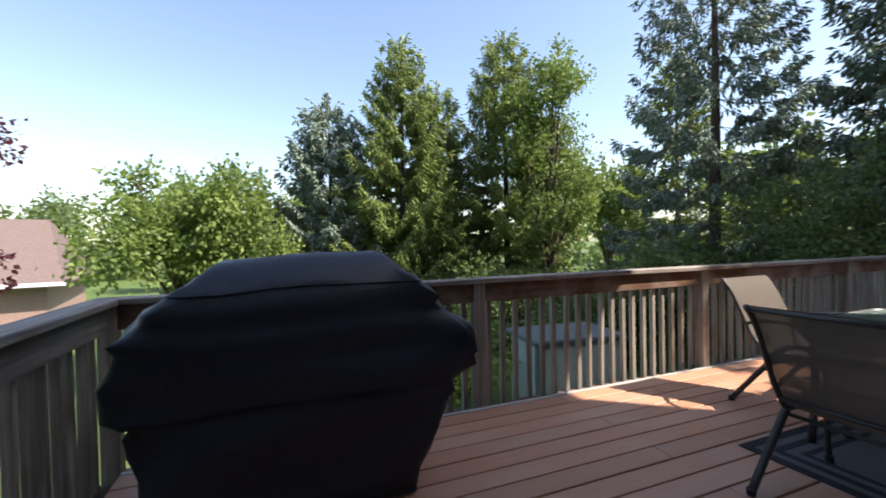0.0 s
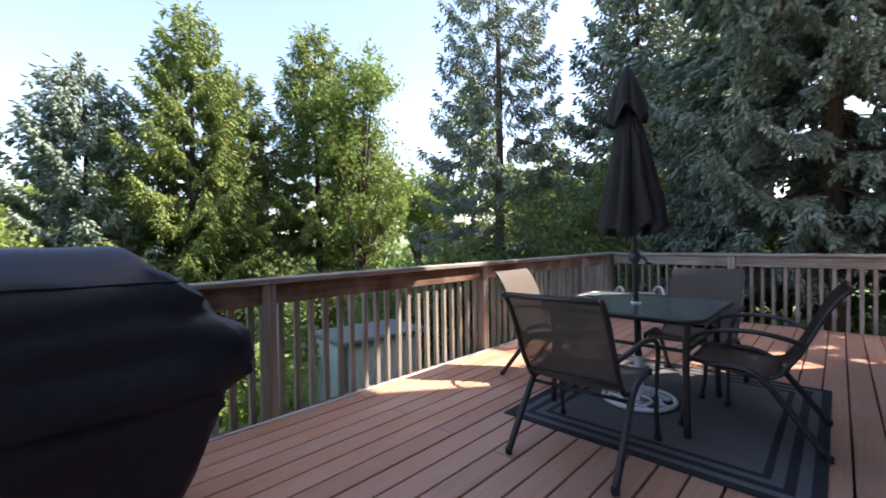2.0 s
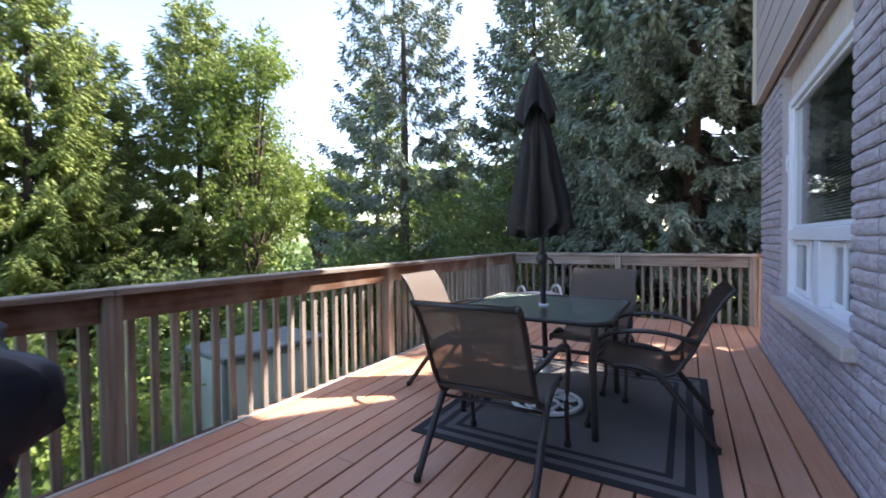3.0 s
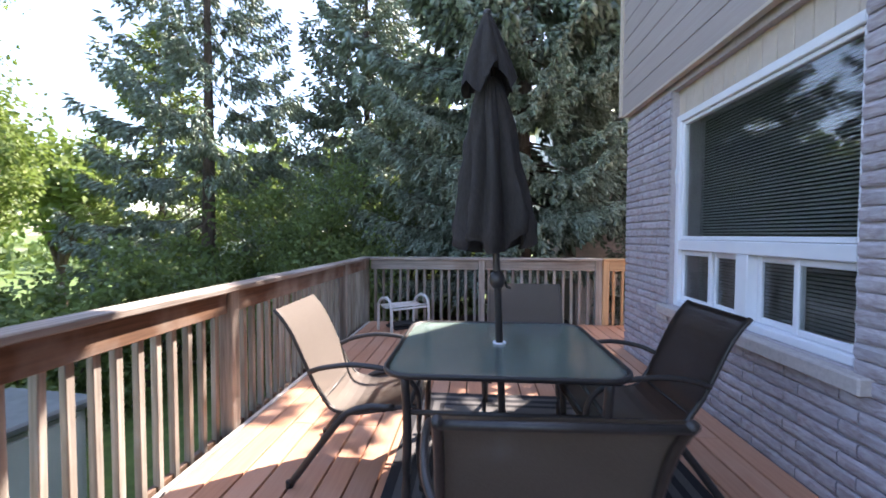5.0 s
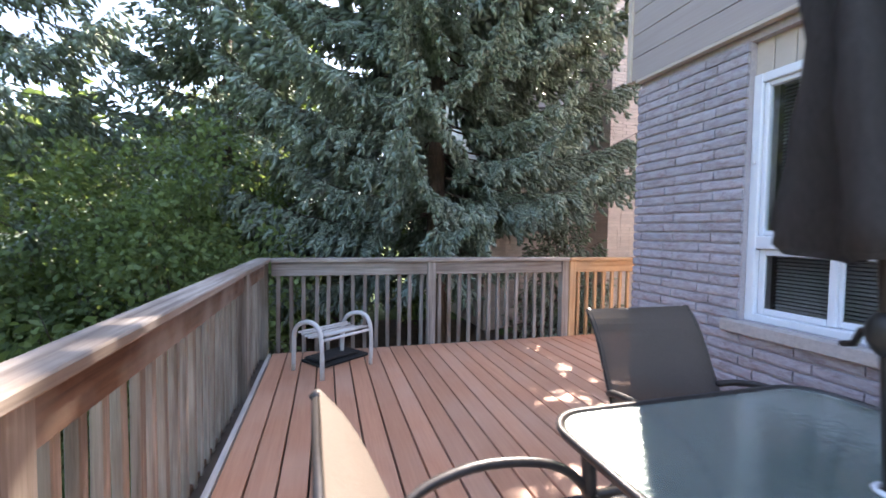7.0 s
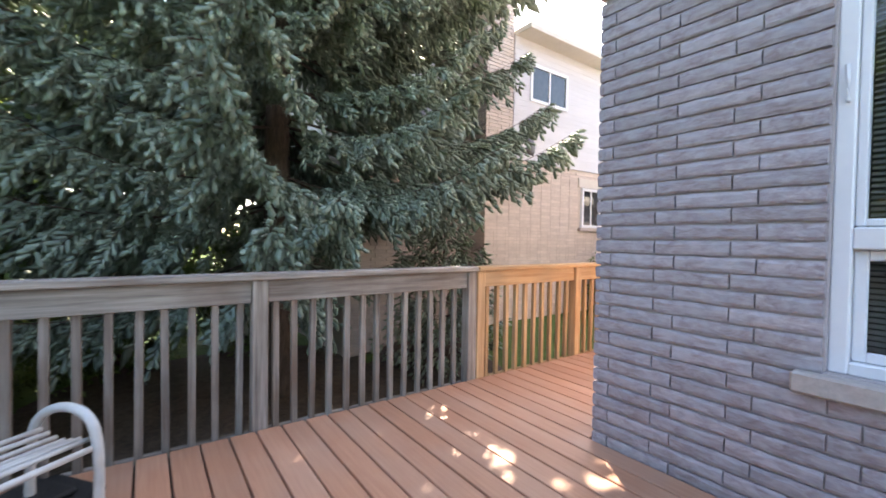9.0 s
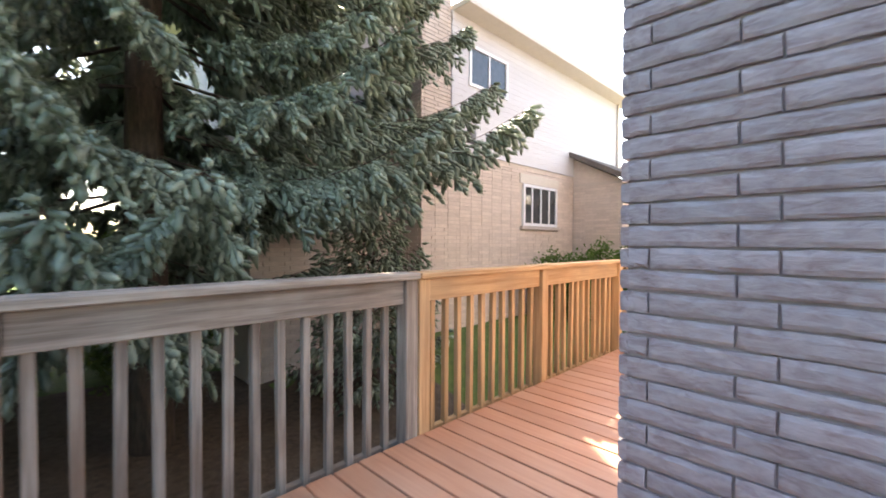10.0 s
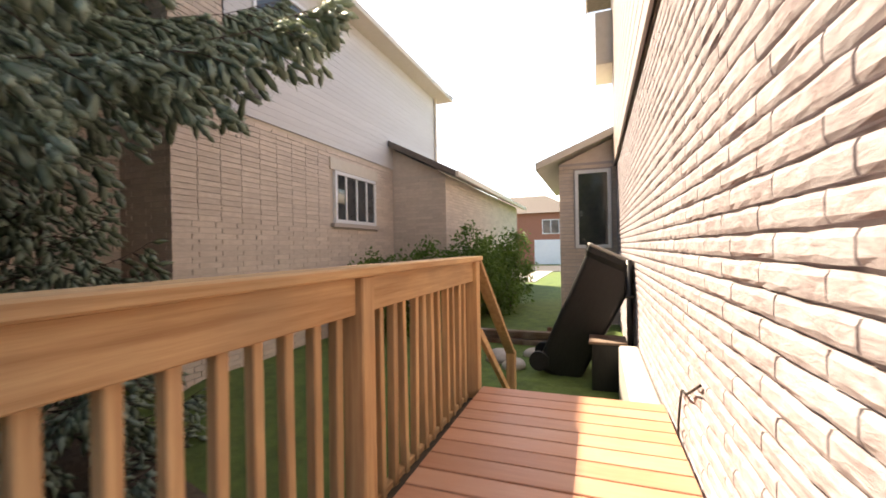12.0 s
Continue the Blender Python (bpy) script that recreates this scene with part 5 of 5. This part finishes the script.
for d0, d1 in ((0.0, 0.055), (0.105, 0.150), (0.20, 0.235)):
    bm = bmesh.new()
    slab(bm, -hx + d0, hx - d0, -hy + d0, -hy + d1, 0.0045, 0.0072); slab(bm, -hx + d0, hx - d0, hy - d1, hy - d0, 0.0045, 0.0072)
    slab(bm, -hx + d0, -hx + d1, -hy + d1, hy - d1, 0.0045, 0.0072); slab(bm, hx - d1, hx - d0, -hy + d1, hy - d1, 0.0045, 0.0072)
    part("border_band", bm, M_rug_black, rug, "black border band")

# covered barbecue
M_cover = surface("bbq_cover", (0.008, 0.011, 0.018), (0.015, 0.020, 0.032), grain=(26, 26, 26), fine=4, rough=0.44, bump=0.2, dirt=(0.022, 0.023, 0.027), dirt_scale=3, vary=0, dist=0.004, spec=0.42)
bbq = base("barbecue", (0.79, 2.68, 0.0), 0, "barbecue grill under a black fitted vinyl cover", "barbecue")
bm = bmesh.new()
# height, reach to either side, half depth: a skirt that overhangs the body, shoulders over the side shelves, a flat-topped hood
levels = [(0.02, 0.70, 0.42, 0.265), (0.12, 0.70, 0.45, 0.27), (0.22, 0.705, 0.48, 0.272), (0.32, 0.71, 0.515, 0.276), (0.42, 0.715, 0.55, 0.28), (0.50, 0.72, 0.58, 0.282), (0.545, 0.73, 0.595, 0.285), (0.55, 0.80, 0.615, 0.302), (0.57, 0.822, 0.625, 0.306), (0.63, 0.815, 0.645, 0.309), (0.70, 0.80, 0.665, 0.312), (0.76, 0.785, 0.68, 0.315), (0.81, 0.77, 0.682, 0.316), (0.85, 0.752, 0.665, 0.314), (0.88, 0.735, 0.625, 0.310), (0.92, 0.695, 0.575, 0.305), (0.96, 0.655, 0.52, 0.299), (1.0, 0.61, 0.465, 0.290), (1.025, 0.58, 0.43, 0.279), (1.045, 0.56, 0.41, 0.264), (1.07, 0.53, 0.375, 0.242), (1.10, 0.495, 0.345, 0.215), (1.13, 0.46, 0.31, 0.175), (1.15, 0.435, 0.28, 0.135), (1.161, 0.40, 0.25, 0.09)]
N = 160
rows = []
pts = rounded(1.0, 1.0, 0.11, 6)
for z, left, right, b in levels:
    row = []
    for k in range(N):
        s = k / N * len(pts)
        i, fr_ = int(s), s - int(s)
        p, q = pts[i % len(pts)], pts[(i + 1) % len(pts)]
        ux, uy = p[0] + (q[0] - p[0]) * fr_, p[1] + (q[1] - p[1]) * fr_
        x, y = ux * (left if ux < 0 else right), uy * b
        fold = 0.040 * noise.noise((x * 2.2, y * 2.6, z * 2.4)) + 0.012 * noise.noise((x * 8, y * 8, z * 6 + 5))
        ridge = noise.noise((x * 3.4 + z * 4.2, y * 3.0 + 4, z * 3.2 - x * 1.6))
        fold += 0.050 * (1 - min(1.0, abs(ridge) * 3.2)) ** 2
        if z < 0.55:
            fold += 0.016 * math.sin(x * 12 + 1.5 * math.sin(z * 4)) * (1 - z / 0.8)
        if x > 0.30 and z > 0.62:      # the cloth bunches up over the side burner
            w = min(1.0, (x - 0.30) * 5) * (1 if z < 1.0 else 0.4)
            fold += w * (0.042 * math.sin(15 * (z - 0.62) - 7 * x + 5 * y) + 0.05 * noise.noise((x * 8, y * 7, z * 8)))
        if z > 0.98:
            fold *= 0.55
        if y < 0:                      # a deep pinch and the bulge beside it, under the hood's corner
            fold += 0.055 * math.exp(-((x - 0.53) / 0.10) ** 2 - ((z - 0.80) / 0.06) ** 2) - 0.065 * math.exp(-((x - 0.40 + 0.35 * (z - 0.93)) / 0.04) ** 2 - ((z - 0.93) / 0.13) ** 2)
            fold -= 0.03 * math.exp(-((z - 0.70 - 0.15 * x) / 0.03) ** 2) * max(0.0, 1 - abs(x - 0.45) / 0.5)
        n2 = Vector((ux, uy, 0)).normalized()
        lift = (0.035 * noise.noise((x * 2.8 + 9, y * 2.5, 0.3)) if z > 0.58 else 0.03 * noise.noise((x * 2.2, y * 3, 1.7)) * (z > 0.5)) * (0.8 if z > 0.95 else 1)
        row.append(bm.verts.new((x + n2.x * fold, y + n2.y * fold, z + lift)))
    rows.append(row)
for A, Bq in zip(rows[:-1], rows[1:]):
    for k in range(N):
        bm.faces.new((A[k], A[(k + 1) % N], Bq[(k + 1) % N], Bq[k]))
bm.faces.new(rows[-1]); bm.faces.new(rows[0][::-1])
HEM = [v.co.copy() for v in rows[0]][::4]
SEAM = [v.co.copy() for v in rows[18]]
cover = part("cover", bm, M_cover, bbq, smooth=True)
edge = [v for v in SEAM if v.y < -0.15]
part("seam", tube([v + Vector((0, -0.002, 0.002)) for v in sorted(edge, key=lambda v: v.x)], 0.005, 6), M_cover, cover, "raised seam")
part("hem", tube(HEM + HEM[:1], 0.007, 6, cap=False), M_cover, cover)

# white metal footstool in the corner, with a black mat beneath
M_whitewash = surface("white_tube", (0.60, 0.60, 0.57), (0.70, 0.70, 0.67), grain=(25, 25, 25), rough=0.45, bump=0.05, dirt=(0.42, 0.40, 0.36), dirt_amount=0.35, vary=0.03)
st = base("footstool", (7.15, 2.63, 0.0), -52, "white tubular metal footstool with a slatted top in the corner", "footstool")
for s in (-1, 1):
    part("side_frame", tube(curve_points([(s * 0.27, -0.20, 0.0), (s * 0.275, -0.20, 0.25), (s * 0.275, -0.17, 0.40), (s * 0.275, -0.08, 0.455), (s * 0.275, 0.06, 0.44), (s * 0.275, 0.17, 0.36), (s * 0.27, 0.19, 0.2), (s * 0.27, 0.20, 0.0)], 26), 0.019, 10), M_whitewash, st, smooth=True)
for k in range(7):
    y = -0.15 + k * 0.046
    part("slat", tube([(-0.27, y, 0.335 + 0.012 * math.cos(k)), (0.27, y, 0.335 + 0.012 * math.cos(k))], 0.010, 6), M_whitewash, st, smooth=True)
part("stretcher", tube([(-0.27, -0.185, 0.32), (0.27, -0.185, 0.32)], 0.013, 8), M_whitewash, st, smooth=True)
mat_ = base("rubber_mat", (7.40, 2.60, 0.0), -52, "folded black rubber mat lying under the footstool", "mat")
M_rubber = surface("black_rubber", (0.012, 0.012, 0.012), (0.024, 0.024, 0.024), grain=(40, 40, 40), rough=0.75, bump=0.3, vary=0)
bm = plate(rounded(0.28, 0.17, 0.03, 4), 0.004, 0.022, 0.004)
part("lower_fold", bm, M_rubber, mat_)
part("upper_fold", join(slab(bmesh.new(), -0.25, 0.20, -0.10, 0.15, 0.024, 0.055, 0.01, 0.006)), M_rubber, mat_)

# ---------------------------------------------------------------- steps at the end of the walkway, and the side yard
stairs = base("deck_stairs", (7.12, -3.05, -0.6), 0, "short cedar stair from the deck down to the side yard", "stairs")
for k in range(2):
    z = 0.6 - 0.2 * (k + 1)
    part("tread", box(-0.58, 0.58, -0.28 * (k + 1), -0.28 * k - 0.01, z - 0.038, z, 0.004), M_cedar["x"], stairs)
for s in (-0.55, 0.55):
    bm = bmesh.new()
    slab(bm, s - 0.019, s + 0.019, -0.75, 0.05, -0.10, 0.10, 0.003, turn=Matrix.Translation((0, 0.0, 0.45)) @ pose(0, 0, 0, 35.5, 0, 0))
    part("stringer", bm, M_cedar["y"], stairs)
def sloped(p, q, w, h, name, parent, mat):
    p, q = Vector(p), Vector(q)
    d = q - p
    ang = math.degrees(math.atan2(d.z, -d.y))
    bm = slab(bmesh.new(), -w / 2, w / 2, -d.length, 0, -h / 2, h / 2, 0.003, turn=Matrix.Translation(p) @ pose(0, 0, 0, -ang, 0, 0))
    return part(name, bm, mat, parent)
sloped((0.62, -0.04, 1.50), (0.62, -1.30, 0.52), 0.09, 0.038, "handrail", stairs, M_cedar["y"])
sloped((0.60, -0.04, 0.98), (0.60, -1.25, 0.05), 0.038, 0.06, "lower_rail", stairs, M_cedar["y"])
part("newel_post", box(0.575, 0.665, -1.36, -1.27, -0.1, 0.54, 0.006), M_cedar["z"], stairs)

# black bin that leans on the house
M_bin = surface("bin_plastic", (0.008, 0.008, 0.009), (0.018, 0.018, 0.019), grain=(30, 30, 8), rough=0.4, bump=0.15, vary=0, dirt=(0.03, 0.028, 0.026), spec=0.5)
bn = new("waste_bin")
bn.matrix_basis = Matrix.Translation((7.40, -5.65, -0.62)) @ pose(0, 0, 0, 0, -25.5, 0)
tagged(bn, "tall black plastic waste bin tipped against the house wall", "bin")
bm = bmesh.new()
cs = [(0.0, 0.25, 0.22), (0.05, 0.27, 0.24), (1.52, 0.31, 0.29), (1.58, 0.335, 0.31), (1.64, 0.335, 0.31)]
rr = []
for z, a, b in cs:
    rr.append([bm.verts.new((x - 0.0, y, z)) for x, y in rounded(a, b, 0.06, 4)])
for A, Bq in zip(rr[:-1], rr[1:]):
    for k in range(len(A)):
        bm.faces.new((A[k], A[(k + 1) % len(A)], Bq[(k + 1) % len(A)], Bq[k]))
bm.faces.new(rr[0][::-1]); bm.faces.new(rr[-1])
body = part("body", bm, M_bin, bn)
part("lid", plate(rounded(0.345, 0.32, 0.06, 4), 1.644, 1.682, 0.008), M_concrete, bn, "dusty pale lid edge")
part("handle", tube([(0.30, -0.2, 1.62), (0.42, -0.2, 1.68), (0.42, 0.2, 1.68), (0.30, 0.2, 1.62)], 0.016, 8), M_bin, bn)
for s in (-1, 1):
    part("wheel", tube([(0.26, s * 0.24, 0.1), (0.26, s * 0.30, 0.1)], 0.12, 16), M_rubber, bn)
# low concrete ledge beside the wall, a timber edging, a pot and stones
ledge = tagged(part("concrete_ledge", box(6.502, 6.70, -4.9, -3.12, -0.9, -0.06, 0.02, 0.006), M_concrete), "sunlit concrete ledge at the foot of the brick wall", "ledge", kind="structure")
crate = base("wooden_box", (6.80, -5.18, -0.62), 0, "dark wooden box with a brown board lid beside the leaning bin", "box")
part("body", box(-0.17, 0.17, -0.17, 0.17, 0.0, 0.53, 0.01, 0.004), M_bin, crate)
part("lid", box(-0.20, 0.20, -0.20, 0.20, 0.533, 0.565, 0.006, 0.004), M_rusty["x"], crate, "brown board lid")
pipe = base("drainpipe", (6.555, -5.30, -0.62), 0, "black drainpipe fixed to the foot of the brick side wall", "pipe")
part("pipe", tube([(0, 0, 0.0), (0, 0, 1.45)], 0.035, 10), M_bin, pipe, smooth=True)
part("bracket", box(-0.05, 0.045, -0.05, 0.05, 1.02, 1.05, 0.004), M_bin, pipe)
edging = base("timber_edging", (8.3, -7.0, -0.62), 0, "low dark timber edging across the side yard", "edging")
part("beam", box(-0.7, 0.7, -0.06, 0.06, 0.12, 0.24, 0.01, 0.004), M_rusty["x"], edging)
part("beam", box(-0.7, 0.7, -0.055, 0.065, -0.02, 0.10, 0.01, 0.004), M_rusty["x"], edging)
for s in (-0.66, 0.66):
    part("stake", box(s - 0.04, s + 0.04, -0.11, -0.062, -0.2, 0.30, 0.008, 0.004), M_rusty["z"], edging)
for k, (x, y, r) in enumerate(((7.95, -5.6, 0.16), (8.2, -5.9, 0.2), (7.8, -6.3, 0.14))):
    bm = bmesh.new()
    bmesh.ops.create_icosphere(bm, subdivisions=3, radius=r)
    for v in bm.verts:
        v.co *= 1 + 0.25 * noise.noise(v.co * 6 + Vector((k * 7, 0, 0)))
        v.co.z *= 0.6
    stn = part("garden_stone", bm, M_concrete, smooth=True)
    stn.matrix_basis = pose(x, y, ground_height(x, y) + r * 0.25, 0, 0, k * 40)
    tagged(stn, "rounded pale garden stone on the side lawn", "stone", "garden stones")
# loose black cable on the side wall
cable = tagged(part("wall_cable", tube(curve_points([(6.512, -2.1, 0.42), (6.518, -2.35, 0.30), (6.514, -2.5, 0.26), (6.518, -2.58, 0.05), (6.512, -2.6, -0.02)], 22), 0.006, 6), M_rubber), "thin black cable hanging loose on the brick side wall", "cable")
# resin shed below the deck
M_resin = surface("resin_grey_green", (0.42, 0.50, 0.48), (0.50, 0.57, 0.55), grain=(10, 10, 3), rough=0.55, bump=0.1, dirt=(0.34, 0.40, 0.37), vary=0.03)
M_resin_dark = surface("resin_dark", (0.10, 0.12, 0.12), (0.15, 0.17, 0.17), rough=0.6, bump=0.1, vary=0)
shed = base("garden_shed", (4.25, 5.3, G), -6, "grey-green resin garden shed standing below the deck", "shed")
part("body", box(-0.62, 0.62, -0.4, 0.4, 0.05, 1.02, 0.02), M_resin, shed)
part("roof", box(-0.68, 0.68, -0.47, 0.46, 1.025, 1.10, 0.02), M_resin_dark, shed)
for s in (-1, 1):
    part("door", box(min(s * 0.02, s * 0.56), max(s * 0.02, s * 0.56), -0.43, -0.402, 0.10, 0.98, 0.01), M_resin, shed)
part("corner_post", box(-0.64, -0.575, -0.435, -0.36, 0.05, 1.02, 0.01), M_resin_dark, shed)
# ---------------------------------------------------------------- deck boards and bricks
# dark sheets close below the planks stand in for shade in the joints
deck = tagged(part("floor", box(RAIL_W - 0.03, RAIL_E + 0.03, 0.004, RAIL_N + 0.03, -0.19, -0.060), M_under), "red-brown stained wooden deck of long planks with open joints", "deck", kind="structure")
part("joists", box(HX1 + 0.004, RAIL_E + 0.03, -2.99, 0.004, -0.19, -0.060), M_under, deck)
PITCH, BW = 0.1455, 0.1345
def plank(x0, x1, y):
    bm = box(x0, x1, y, y + BW, -0.038, 0.0 + random.uniform(-0.001, 0.001), 0.003, 0.0008)
    return part("plank", bm, M_deck, deck)
y = 0.010
k = 0
while y + BW < RAIL_N - 0.07:
    cut = (2.6, 4.4, 3.4)[k % 3]
    plank(RAIL_W + 0.05, cut - 0.0015, y); plank(cut + 0.0015, RAIL_E - 0.05, y)
    y += PITCH; k += 1
part("edge_board", box(RAIL_W + 0.05, RAIL_E - 0.05, y, RAIL_N - 0.046, -0.038, 0.002, 0.003), M_silver["x"], deck, "weathered grey board along the edge of the deck")
y = -PITCH + 0.006
while y > -3.05:
    plank(HX1 + 0.02, RAIL_E - 0.05, y)
    y -= PITCH

lay_bricks(wall_n, lambda u, z: Matrix(((-1, 0, 0, HX1 - 0.0 - u), (0, 1, 0, -B), (0, 0, 1, z), (0, 0, 0, 1))), HX1 - HX0 - 3.5, -0.39, SOFFIT - 0.03,
           lambda a, b, z: not (HX1 - b < WIN[1] - 0.0 and HX1 - a > WIN[0] + 0.0 and WIN[2] - 0.15 < z < WIN[3] + 0.3),
           lambda u, z: u < 2.4 and -0.05 < z, M_brick, M_brick_join, "rest of the brick courses")
lay_bricks(wall_e, lambda u, z: Matrix(((0, 1, 0, HX1 - B), (-1, 0, 0, -u), (0, 0, 1, z), (0, 0, 0, 1))), -HY1, -0.39, SOFFIT - 0.03,
           lambda a, b, z: True, lambda u, z: u < 2.9 and -0.05 < z, M_brick, M_brick_join, "rest of the brick courses")
def far_bricks(parent, o, face, fixed, a0, length, z0, z1, keep=lambda a, b, z: True):
    """Brickwork of the further walls, joined; face 'w' looks to -x, 'n' to +y."""
    if face == "w":
        tw = lambda u, z: Matrix(((0, -1, 0, fixed + B - o.x), (1, 0, 0, a0 + u - o.y), (0, 0, 1, z), (0, 0, 0, 1)))
    else:
        tw = lambda u, z: Matrix(((1, 0, 0, a0 + u - o.x), (0, 1, 0, fixed - B - o.y), (0, 0, 1, z), (0, 0, 0, 1)))
    lay_bricks(parent, tw, length, z0, z1, keep, lambda u, z: False, M_brick_far, M_brick_far, "buff brick courses", far=True)
far_bricks(w1, nbo, "w", NBX, -12.2, 8.6, -0.7, NBS, lambda a, b, z: not (-12.2 + b > -8.43 and -12.2 + a < -6.7 and 1.4 < z < 2.68))
far_bricks(w1, nbo, "n", -3.59, NBX, 0.9, -1.3, NBS)
far_bricks(chim, nbo, "w", NBX, -4.35, 0.77, NBS, 7.18)
far_bricks(chim, nbo, "n", -3.59, NBX, 0.9, NBS, 7.18)
far_bricks(w2, nbo, "w", NBB, -3.59, 2.7, -1.3, NBS)
far_bricks(w3, nbo, "w", GX, -18.5, 9.25, -0.7, 2.7)
far_bricks(w3, nbo, "n", GYN, GX, 1.36, -0.7, 2.72)
far_bricks(w4, go, "n", -9.2, 6.5, 1.12, -0.7, 2.70, lambda a, b, z: not (6.5 + b > 6.58 and 6.5 + a < 7.32 and 0.88 < z < 2.58))
